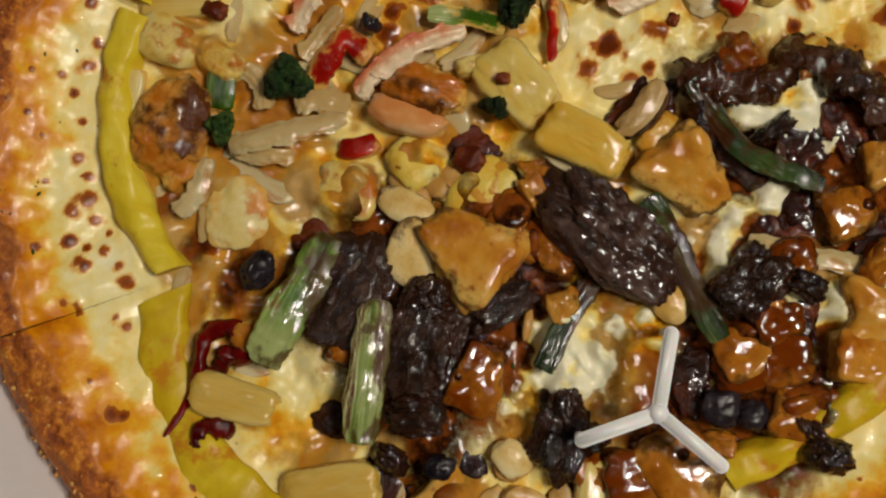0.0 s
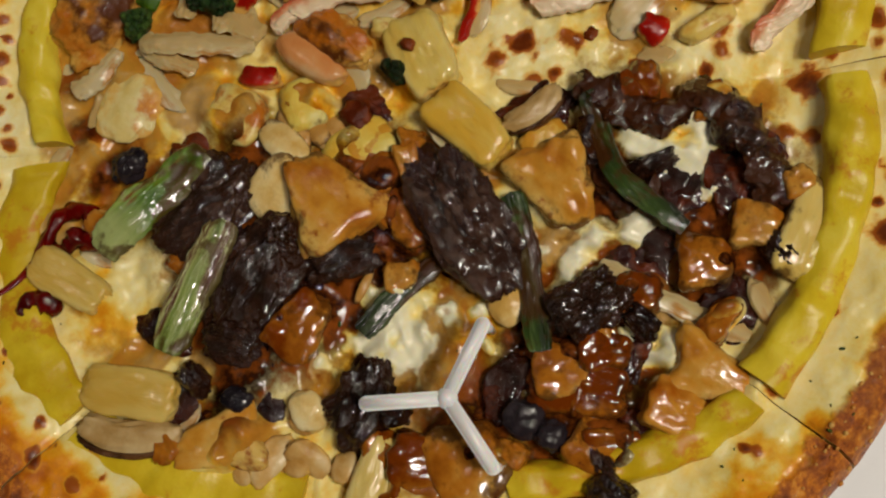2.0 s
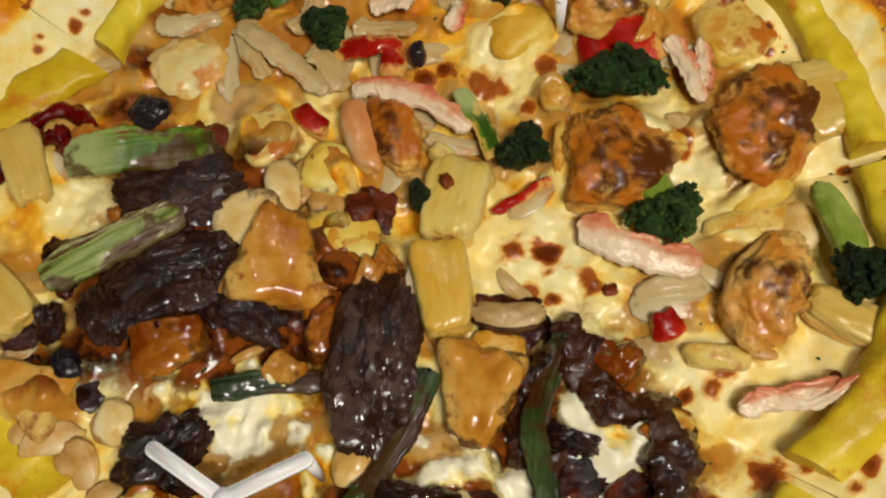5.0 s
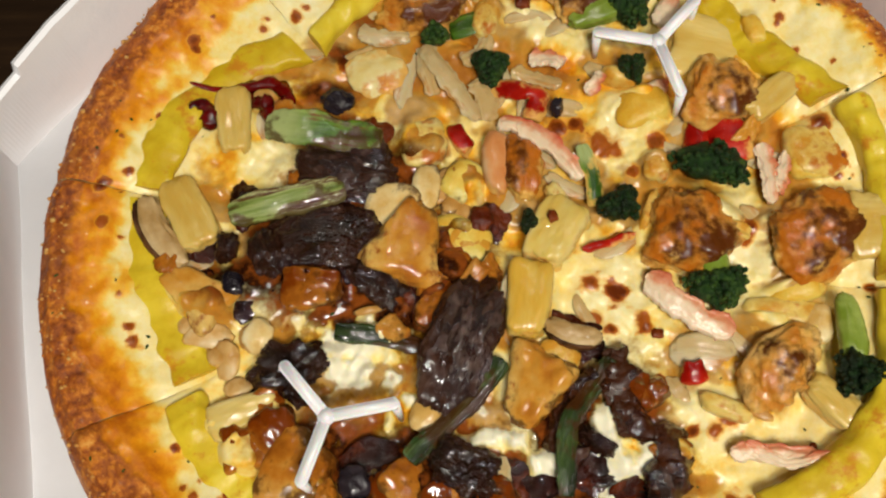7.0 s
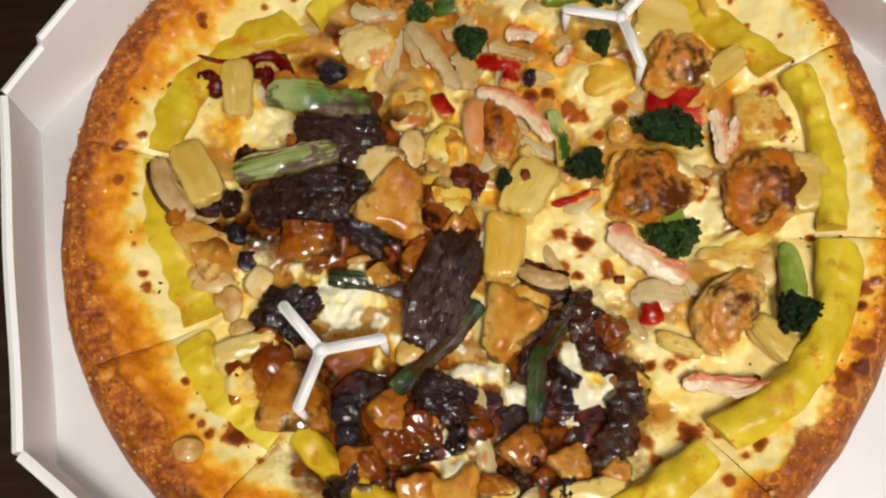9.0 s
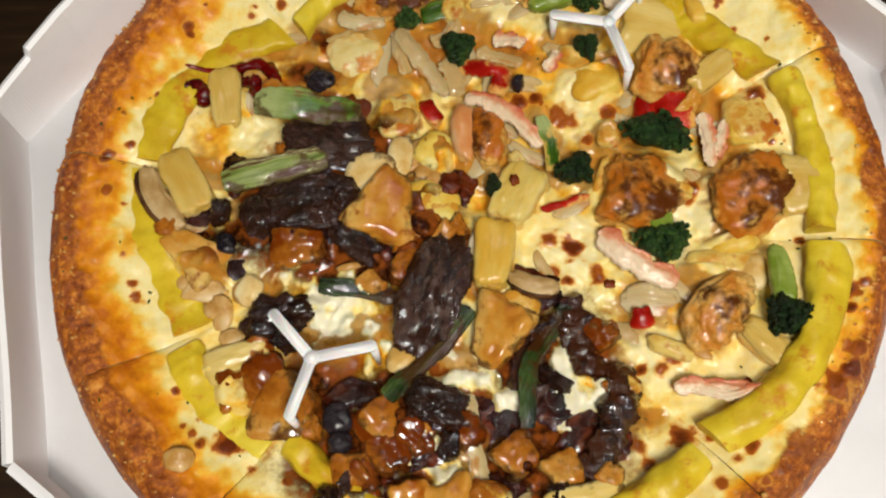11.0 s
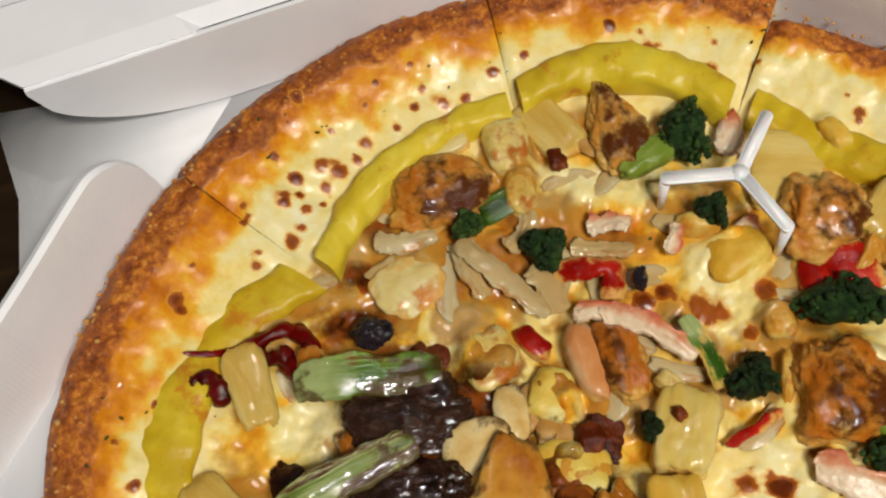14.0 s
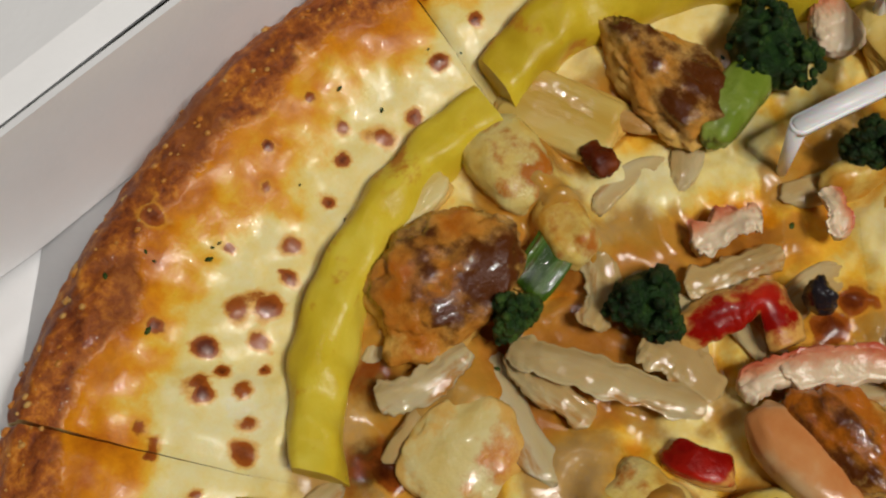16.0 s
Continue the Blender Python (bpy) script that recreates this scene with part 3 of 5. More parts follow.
def crab_surface():
    m, n, l, b = material("crab_stick")
    tc = n.new("ShaderNodeTexCoord")
    sep = n.new("ShaderNodeSeparateXYZ")
    l.new(tc.outputs["Generated"], sep.inputs["Vector"])
    t = tex_noise(n, l, 200.0, 4.0)
    v = calc(n, l, "ADD", sep.outputs["Y"], calc(n, l, "MULTIPLY_ADD", t.outputs["Fac"], 0.7, -0.35))
    l.new(ramp(n, l, v, [(0.0, (0.76, 0.62, 0.44)), (0.45, (0.76, 0.58, 0.38)), (0.68, (0.66, 0.27, 0.13)), (1.0, (0.50, 0.08, 0.03))]).outputs["Color"], b.inputs["Base Color"])
    b.inputs["Roughness"].default_value = 0.33
    b.inputs["Subsurface Weight"].default_value, b.inputs["Subsurface Scale"].default_value = 0.12, 0.002
    bump(n, l, t.outputs["Fac"], b, 0.5, 0.001)
    return m


def plastic():
    m, n, l, b = material("white_plastic")
    t = tex_noise(n, l, 300.0, 3.0)
    l.new(ramp(n, l, t.outputs["Fac"], [(0.3, (0.86, 0.86, 0.87)), (0.7, (0.89, 0.89, 0.90))]).outputs["Color"], b.inputs["Base Color"])
    b.inputs["Roughness"].default_value = 0.38
    b.inputs["Subsurface Weight"].default_value, b.inputs["Subsurface Scale"].default_value = 0.25, 0.002
    return m


CRAB, PLASTIC = crab_surface(), plastic()

# ---- toppings: shapes ----


def hash3(ix, iy, iz, seed):
    h = np.sin(ix * 127.1 + iy * 311.7 + iz * 191.3 + seed * 74.7) * 43758.5453
    return h - np.floor(h)


def noise3(p, seed):
    i = np.floor(p)
    f = p - i
    f = f * f * (3 - 2 * f)
    out = 0
    for dx in (0, 1):
        for dy in (0, 1):
            for dz in (0, 1):
                w = (f[:, 0] if dx else 1 - f[:, 0]) * (f[:, 1] if dy else 1 - f[:, 1]) * (f[:, 2] if dz else 1 - f[:, 2])
                out = out + w * hash3(i[:, 0] + dx, i[:, 1] + dy, i[:, 2] + dz, seed)
    return out


BALLS = {}


def ball(sub):
    if sub not in BALLS:
        bm = bmesh.new()
        bmesh.ops.create_icosphere(bm, subdivisions=sub, radius=1.0)
        bm.verts.ensure_lookup_table()
        BALLS[sub] = (np.array([v.co[:] for v in bm.verts]), [[v.index for v in f.verts] for f in bm.faces])
        bm.free()
    return BALLS[sub]


def form(length, width, height, square=2.4, amp=0.12, freq=2.2, seed=0.0, bend=0.0, arch=0.0, taper=0.0, grain=0.0, fine=0.05, sub=4, stretch=1.0, crease=0.0):
    """The points and faces of a lump of food: squarer or rounder, bent, arched, tapered, with dents, and ridges along or across it."""
    p, faces = ball(sub)
    p = p / (np.abs(p) ** square).sum(1, keepdims=True) ** (1 / square)
    q = p * (stretch, 1, 1) * freq + seed * 3.7 + 20
    bulge = 1 + amp * (noise3(q, seed) - 0.5) * 2 + amp * 0.55 * (noise3(q * 2.3, seed + 1) - 0.5) * 2 + fine * (noise3(q * 6.1, seed + 2) - 0.5) * 2
    if sub > 4:
        bulge = bulge + fine * 0.6 * (noise3(q * 13.7, seed + 5) - 0.5) * 2
    if crease:
        n1 = np.abs(noise3(p * (1.1, 2.8, 2.8) * 1.5 + seed * 1.3 + 9, seed + 6) - 0.5) * 2
        bulge = bulge - crease * np.clip(1 - n1 * 4, 0, 1)
    if grain > 0:
        bulge = bulge + grain * (noise3(p * (0.8, 9, 9) + seed, seed + 3) - 0.5)
    elif grain < 0:
        bulge = bulge - grain * 0.5 * np.cos(p[:, 0] * 13 + seed)
    p = p * bulge[:, None]
    p = p * np.stack([np.ones(len(p)), 1 - taper * p[:, 0], 1 - 0.6 * taper * p[:, 0]], 1)
    v = p * (length / 2, width / 2, height / 2)
    if bend:
        a = v[:, 0] * bend / (length / 2)
        r = (length / 2) / bend
        v = np.stack([(r - v[:, 1]) * np.sin(a), r - (r - v[:, 1]) * np.cos(a) - r * (1 - math.cos(bend)) / 2, v[:, 2]], 1)
    if arch:
        v[:, 2] = v[:, 2] + arch * height * (1 - (2 * v[:, 0] / length) ** 2 - 0.5)
    return v, faces


def lump(name, mat, x, y, length, width, height, turn, label, category, lift=0.28, tilt=0.0, roll=0.0, group="", bed=0.85, up=0.0, **shape):
    v, faces = form(length, width, height, **shape)
    ob = link_mesh(name, v.tolist(), faces, mat)
    ob.matrix_basis = pose(x, y, ground(x, y) + height * lift + up, roll, tilt, turn)
    soaked = any(((x - gx) / rx) ** 2 + ((y - gy) / ry) ** 2 < 0.85 * lev for gx, gy, rx, ry, t, lev in GLAZE)
    ob.color = (0.06, 0.015, 0.003, 1) if soaked else (0.76, 0.46, 0.11, 0.5)
    if bed and height > 0.003 and width > 0.007:
        MOUNDS.append((x, y, length, width, radians(turn), height * bed))
    return tagged(ob, label, category, group)


def beef(x, y, length, width, turn, seed=1.0, bend=0.0, high=0.011, lift=0.42):
    ob = lump("beef_strip", BEEF, x, y, length, width, high, turn, "dark braised beef strip in glossy brown glaze", "beef", lift=lift, roll=6 * math.sin(seed * 3), tilt=5 * math.cos(seed * 5),
                square=3.0, amp=0.26, freq=1.5, seed=seed, bend=bend, grain=0.05, fine=0.06, sub=6 if length > 0.015 else 5, crease=0.07, group="beef strips", bed=0.35)
    ob.color = (0.028, 0.008, 0.003, 1)
    return ob


def scallion(x, y, length, width, turn, seed=1.0, bend=0.0, mat=None, lift=0.75, words="wilted green scallion piece with sauce on it"):
    return lump("scallion", mat or GREEN, x, y, length, width, width * 0.30, turn, words, "scallion", lift=lift + 1.0, tilt=4 * math.sin(seed * 7), roll=10 * math.cos(seed * 4),
                square=6.0, amp=0.08, freq=1.3, seed=seed, bend=bend, arch=0.25, grain=0.10, fine=0.03, sub=5, group="scallion pieces", bed=0.0)


def garlic(x, y, length, width, turn, seed=1.0, high=0.0040, lift=1.1):
    return lump("garlic_slice", GARLIC, x, y, length, width, high, turn, "golden baked garlic slice", "garlic", lift=lift, tilt=9 * math.sin(seed * 5), roll=9 * math.cos(seed * 3),
                square=2.3, amp=0.10, freq=1.4, seed=seed, arch=0.2, fine=0.03, sub=4, group="garlic slices", bed=0.4)


def flake(x, y, length, width, turn, seed=1.0):
    return lump("garlic_flake", FLAKE, x, y, length, width, 0.0022, turn, "thin toasted garlic flake", "garlic", lift=1.2, tilt=14 * math.sin(seed * 5), roll=14 * math.cos(seed * 3),
                square=2.2, amp=0.16, freq=1.4, seed=seed, arch=0.5, fine=0.05, sub=3, group="garlic flakes", bed=0.0)


def wedge(x, y, length, width, turn, seed=1.0, taper=0.45, mat=None, high=0.012, lift=0.35, words="orange baked potato wedge with browned edges"):
    return lump("potato_wedge", mat or POTATO, x, y, length, width, high, turn, words, "potato", lift=lift - 0.15, bed=0.85 if lift < 0.5 else 0.3, tilt=10 * math.sin(seed * 5), roll=10 * math.cos(seed * 3),
                square=5.0, amp=0.16, freq=1.3, seed=seed, taper=taper * 1.25, fine=0.02, sub=5, group="potato wedges")


def glazed(x, y, length, width, turn, seed=1.0, taper=0.2):
    return wedge(x, y, length, width, turn, seed, taper, GLAZED, words="amber potato chunk coated in shiny sauce")


def stick(x, y, length, width, turn, seed=1.0, lift=0.5, high=0.0095):
    return lump("pineapple_stick", PALE, x, y, length, width, high, turn, "pale yellow pineapple stick", "pineapple", lift=lift - 0.12, tilt=6 * math.sin(seed * 5), roll=8 * math.cos(seed * 3),
                square=5.0, amp=0.10, freq=1.3, seed=seed, grain=0.04, fine=0.02, sub=5, taper=0.12 * math.sin(seed * 9), group="pineapple sticks")


def pineapple(x, y, length, width, turn, seed=1.0):
    return lump("pineapple_chunk", PINE, x, y, length, width, 0.013, turn, "juicy golden pineapple chunk", "pineapple", lift=0.28, tilt=6 * math.sin(seed * 5), roll=8 * math.cos(seed * 3),
                square=5.0, amp=0.08, freq=1.3, seed=seed, taper=0.10, grain=0.04, fine=0.02, sub=5, group="pineapple chunks")


def melt(x, y, length, width, turn, seed=1.0, mat=None, high=0.0052, words="pool of melted pale cheese"):
    return lump("melted_cheese", mat or MELT, x, y, length, width, high, turn, words, "cheese", lift=0.22, bed=0.3,
                square=2.2, amp=0.14, freq=1.3, seed=seed, fine=0.015, sub=5, group="melted cheese")


def soft_cheese(x, y, length, width, turn, seed=1.0):
    return lump("soft_cheese", SOFT, x, y, length, width, 0.0055, turn, "soft white cheese streaked with sauce", "cheese", lift=0.3, bed=0.3,
                square=2.0, amp=0.32, freq=1.8, seed=seed, fine=0.01, sub=5, group="white cheese")


def cube(x, y, length, width, turn, seed=1.0, mat=None, high=0.010):
    return lump("cheese_cube", mat or CUBE, x, y, length, width, high, turn, "soft cheese cube with a browned top", "cheese", lift=0.18, tilt=9 * math.sin(seed * 5), roll=9 * math.cos(seed * 3),
                square=3.2, amp=0.11, freq=1.5, seed=seed, fine=0.02, sub=4, group="cheese cubes")


def golden(x, y, length, width, turn, seed=1.0):
    return cube(x, y, length, width, turn, seed, YOLK)


def shrimp(x, y, length, width, turn, seed=1.0, bend=0.5, taper=0.12, high=0.017, lift=0.34):
    return lump("shrimp", SHRIMP, x, y, length, width, high, turn, "plump seared shrimp with charred spice crust", "shrimp", lift=lift, tilt=5 * math.sin(seed * 5),
                square=2.5, amp=0.17, freq=1.8, seed=seed, bend=bend, taper=taper, grain=-0.05, fine=0.05, sub=5, crease=0.035, group="shrimps", bed=0.45)


def small_shrimp(x, y, length, width, turn, seed=1.0):
    return lump("small_shrimp", PRAWN, x, y, length, width, width * 0.8, turn, "small smooth pink shrimp tail", "shrimp", lift=0.7,
                square=2.5, amp=0.08, freq=1.4, seed=seed, bend=0.25, taper=0.15, fine=0.02, sub=4, group="shrimps")


def pepper(x, y, length, width, turn, seed=1.0, bend=0.4):
    return lump("red_pepper", RED, x, y, length * 1.15, width, 0.0038, turn, "glossy red pepper piece", "pepper", lift=0.8, tilt=10 * math.sin(seed * 5), roll=14 * math.cos(seed * 3),
                square=6.0, amp=0.14, freq=1.4, seed=seed, bend=bend, arch=0.5, fine=0.03, sub=4, group="red pepper pieces")


def ribbon(name, mat, line, width, thick, seed, label, category, group, lift=0.004, arch=0.05, ribs=0.0, ragged=0.12, taper=0.35, rough=0.0008):
    """A long flat piece that lies along a line: arched across, ribbed or smooth, its outline uneven and its ends drawn in."""
    raw = [Vector((x, y, ground(x, y) + lift + 0.0012 * math.sin(seed * 2 + 1.7 * k))) for k, (x, y) in enumerate(line)]
    go = raw[-1] - raw[0]
    turn = math.atan2(go.y, go.x)
    mid = (raw[0] + raw[-1]) / 2
    pts = [Matrix.Rotation(-turn, 3, "Z") @ (p - mid) for p in raw]
    n, m = 22 * (len(pts) - 1), 28
    u, ring = np.linspace(0, len(pts) - 1, n + 1), np.arange(m) * 2 * math.pi / m
    cu = np.sign(np.cos(ring)) * np.abs(np.cos(ring)) ** 0.8
    verts, faces = [], []
    for i in range(n + 1):
        k = min(int(u[i]), len(pts) - 2)
        f = u[i] - k
        a, b, c, d = pts[max(k - 1, 0)], pts[k], pts[k + 1], pts[min(k + 2, len(pts) - 1)]
        p = 0.5 * (2 * b + (c - a) * f + (2 * a - 5 * b + 4 * c - d) * f * f + (3 * b - a - 3 * c + d) * f ** 3)
        way = (c - a) * (1 - f) + (d - b) * f
        across = Vector((-way.y, way.x, 0)).normalized()
        s = i / n
        end = min(1.0, 1 - taper + taper * 7 * min(s, 1 - s)) * (1.0 if 0 < i < n else 0.8)
        twist = 0.25 * math.sin(3.1 * s + seed)
        side = 1 + ragged * 2 * (value_noise(np.full(m, s * 9 + seed * 5.3), 1.3 + cu, 12) - 0.5) + ragged * (value_noise(np.full(m, s * 31 + seed), 3.3 + 2 * cu, 13) - 0.5)
        half = cu * side * end * width / 2
        up = np.sin(ring) * thick / 2 * (0.75 + 0.5 * value_noise(np.full(m, s * 7 + seed), 2 * cu + 5, 14)) + arch * width * (0.5 - cu ** 2) + ribs * thick * np.cos(cu * 15 + seed)
        up = up + twist * half
        for h, w in zip(half, up):
            verts.append((p.x + across.x * h, p.y + across.y * h, p.z + w))
    v = np.array(verts)
    for k in range(3):
        v[:, k] += rough * (noise3(v / 0.0042 + 30 + k * 7, seed) + 0.6 * noise3(v / 0.0016 + 50 + k * 7, seed + 1) - 0.8) * (0.8 if k == 2 else 1.0)
    for i in range(n):
        for j in range(m):
            faces.append((i * m + j, i * m + (j + 1) % m, (i + 1) * m + (j + 1) % m, (i + 1) * m + j))
    faces.append(tuple(range(m))[::-1])
    faces.append(tuple(range(n * m, n * m + m)))
    ob = link_mesh(name, v.tolist(), faces, mat)
    ob.matrix_basis = Matrix.Translation(mid) @ Matrix.Rotation(turn, 4, "Z")
    x, y = mid.x, mid.y
    wet = any(((x - gx) / rx) ** 2 + ((y - gy) / ry) ** 2 < 0.85 * lev for gx, gy, rx, ry, t, lev in GLAZE)
    ob.color = (0.06, 0.015, 0.003, 1) if wet else (0.76, 0.46, 0.11, 0.5)
    return tagged(ob, label, category, group)


def leaf(line, width, seed, mat=None, words="dark roasted scallion leaf", lift=0.007, ribs=0.18):
    return ribbon("scallion", mat or DARKLEAF, line, width, 0.0017, seed, words, "scallion", "scallion pieces", lift, 0.05, ribs, 0.10, 0.2)


def onion_curl(line, width, seed, lift=0.0036):
    return ribbon("onion_strip", ONION, line, width * 0.85, 0.0010, seed, "translucent cooked onion strip", "onion", "onion strips", lift, 0.14, 0.25, 0.2, 0.5, 0.0009)


def crab_shred(line, width, seed, lift=0.005):
    return ribbon("crab_stick", CRAB, line, width, 0.0026, seed, "shredded crab stick, white with a red edge", "crab stick", "crab sticks", lift, 0.04, 0.20, 0.30, 0.6, 0.0009)


def curled_chili(line, thin, thick, seed):
    """A dried chili that curls along a line on the pizza: a wrinkled tube, thin at its stem end."""
    pts = [Vector((x, y, ground(x, y) + 0.0035 + 0.0015 * math.sin(seed + k))) for k, (x, y) in enumerate(line)]
    n, m = 10 * (len(pts) - 1), 10
    verts, faces = [], []
    for i in range(n + 1):
        u = i / n * (len(pts) - 1)
        k = min(int(u), len(pts) - 2)
        f = u - k
        a, b, c, d = pts[max(k - 1, 0)], pts[k], pts[k + 1], pts[min(k + 2, len(pts) - 1)]
        p = 0.5 * (2 * b + (c - a) * f + (2 * a - 5 * b + 4 * c - d) * f * f + (3 * b - a - 3 * c + d) * f ** 3)
        go = (c - a) * (1 - f) + (d - b) * f
        across = Vector((-go.y, go.x, 0)).normalized()
        s = i / n
        size = (thin + (thick - thin) * min(1.0, s * 1.6)) * min(1.0, 0.25 + 6 * min(s, 1 - s)) * (1 + 0.14 * math.sin(23 * s + seed * 3))
        for j in range(m):
            t = 2 * math.pi * j / m
            w = size * (1 + 0.16 * math.sin(3 * t + 17 * s + seed) + 0.10 * math.sin(5 * t - 29 * s))
            verts.append(tuple(p + across * (w * math.cos(t)) + Vector((0, 0, 0.7 * w * math.sin(t)))))
    for i in range(n):
        for j in range(m):
            faces.append((i * m + j, i * m + (j + 1) % m, (i + 1) * m + (j + 1) % m, (i + 1) * m + j))
    faces.append(tuple(range(m))[::-1])
    faces.append(tuple(range(n * m, n * m + m)))
    return tagged(link_mesh("dried_chili", verts, faces, CHILI), "wrinkled dark red dried chili", "chili", "dried chilies")


def onion(x, y, length, width, turn, seed=1.0, bend=0.5):
    return lump("onion_strip", ONION, x, y, length * 1.15, width * 0.95, max(0.0016, width * 0.16), turn, "translucent cooked onion strip", "onion", lift=0.45, tilt=7 * math.sin(seed * 5), roll=12 * math.cos(seed * 3),
                square=3.0, amp=0.14, freq=1.5, seed=seed, bend=bend, arch=0.4, grain=0.10, fine=0.02, sub=4, group="onion strips", bed=0.9)


def crab(x, y, length, width, turn, seed=1.0, bend=0.3):
    return lump("crab_stick", CRAB, x, y, length, width, max(0.003, width * 0.38), turn, "shredded crab stick, white with a red edge", "crab stick", lift=0.85, tilt=5 * math.sin(seed * 5),
                square=3.0, amp=0.14, freq=1.5, seed=seed, bend=bend, grain=0.15, fine=0.04, sub=5, group="crab sticks")


def sauce(x, y, length, width, turn, seed=1.0):
    return lump("glaze_pool", SAUCE, x, y, length, width, 0.0040, turn, "pool of glossy dark brown glaze", "glaze", lift=0.30, bed=0.0,
                square=2.0, amp=0.36, freq=1.5, seed=seed, fine=0.03, sub=5, group="glaze pools")


def olive(x, y, length, width, turn, seed=1.0, up=0.0):
    return lump("black_olive", BLACK, x, y, length, width, 0.008, turn, "shiny black olive piece", "olive", lift=0.7, up=up, square=2.3, amp=0.2, freq=1.8, seed=seed, fine=0.06, sub=4, group="olive pieces")


def crumb(x, y, length, width, turn, seed=1.0, up=0.0):
    return lump("burnt_crumb", BROWN, x, y, length, width, min(length, width) * 0.8, turn, "small dark burnt crumb", "crumb", lift=0.8, up=up, square=3.0, amp=0.25, freq=1.8, seed=seed, fine=0.08, sub=3, group="burnt crumbs")


def mushroom(x, y, length, width, turn, seed=1.0):
    """A mushroom slice: pale flesh with a dark skin along its cap."""
    base = new("mushroom_slice")
    base.matrix_basis = pose(x, y, ground(x, y) + 0.006, 8, 6 * math.sin(seed), turn)
    v, faces = form(length, width, 0.006, square=2.6, amp=0.14, seed=seed, bend=0.5, sub=4)
    link_mesh("flesh", v.tolist(), faces, MUSH, base)
    v, faces = form(length * 1.04, width * 0.22, 0.0068, square=2.6, amp=0.12, seed=seed + 2, bend=0.55, sub=4)
    v[:, 1] -= width * 0.44
    link_mesh("cap_skin", v.tolist(), faces, GILL, base)
    return tagged(base, "baked mushroom slice with dark cap skin", "mushroom", "mushroom slices")


def broccoli(x, y, length, width, turn, seed=1.0, stem=0.0, stem_turn=-90.0, stem_width=0.009):
    """A floret: a dome of many buds, and a stem where it shows."""
    base = new("broccoli_floret")
    base.matrix_basis = pose(x, y, ground(x, y) + 0.006, 0, 0, turn)
    rng = random.Random(int(seed * 100))
    p, f = ball(1)
    verts, faces = [], []
    core, cf = form(length * 0.86, width * 0.86, 0.011, amp=0.2, seed=seed, sub=3)
    verts.append(core)
    faces += cf
    total = len(core)
    for k in range(150):
        a, h = rng.uniform(0, 2 * math.pi), rng.uniform(-0.1, 1.0)
        s = math.sqrt(max(0, 1 - max(h, 0) ** 2)) * rng.uniform(0.85, 1.08)
        size = rng.uniform(0.0007, 0.0015)
        c = np.array([math.cos(a) * s * length * 0.46, math.sin(a) * s * width * 0.46, h * 0.0062])
        c = c * (1 + 0.28 * math.sin(3 * a + seed * 5))
        verts.append(p * size * (1, 1, rng.uniform(0.8, 1.4)) + c)
        faces += [[i + total for i in face] for face in f]
        total += len(p)
    link_mesh("crown", np.concatenate(verts).tolist(), faces, BUDS, base)
    if stem:
        v, sf = form(stem, stem_width, stem_width * 0.8, square=3.0, amp=0.08, seed=seed, taper=0.18, bend=0.2, sub=4)
        ob = link_mesh("stem", v.tolist(), sf, STEM, base)
        t = radians(stem_turn - turn)
        ob.matrix_basis = pose(math.cos(t) * (stem * 0.5 + width * 0.2), math.sin(t) * (stem * 0.5 + width * 0.2), -0.001, 0, 0, stem_turn - turn)
    return tagged(base, "roasted broccoli floret with charred dark green buds", "broccoli", "broccoli florets")


def rope(k, a0, a1, r0, r1, r2, width, seed, high=0.011):
    """A piped arc of mousse under the crust, cut square at its ends; radii at start, middle and end."""
    n, m = 70, 20
    verts, faces = [], []
    for i in range(n + 1):
        s = i / n
        a = radians(a0 + (a1 - a0) * s)
        r = r0 * (1 - s) * (1 - 2 * s) + 4 * r1 * s * (1 - s) + r2 * s * (2 * s - 1)
        wide = width * (1 + 0.08 * math.sin(s * 9 + seed) + 0.04 * math.sin(s * 31 + seed * 2))
        tall = high * (1 + 0.10 * math.sin(s * 7 + seed * 3))
        cx, cy = r * math.cos(a), r * math.sin(a)
        z = ground(cx, cy) - (0.001 if high > 0.0082 else 0.0022)
        for j in range(m):
            t = 2 * math.pi * j / m
            u = math.copysign(abs(math.cos(t)) ** 0.8, math.cos(t)) * wide / 2
            w = math.copysign(abs(math.sin(t)) ** 0.8, math.sin(t)) * tall * 0.62
            bumps = 1 + 0.06 * math.sin(5 * t + 14 * s + seed) + 0.04 * math.sin(3 * t - 40 * s)
            u, w = u * bumps, w * bumps
            verts.append(((r + u) * math.cos(a), (r + u) * math.sin(a), z + w + 0.0015))
    for i in range(n):
        for j in range(m):
            b, c = i * m, (i + 1) * m
            faces.append((b + j, b + (j + 1) % m, c + (j + 1) % m, c + j))
    for first in (0, n * m):
        ring = list(range(first, first + m))
        base = len(verts)
        verts += [verts[i] for i in ring]
        cap = list(range(base, base + m))
        faces.append(cap if first else cap[::-1])
    ob = link_mesh("mousse_rope", verts, faces, MASH, SLICES[k])
    return tagged(ob, "piped yellow sweet potato mousse")


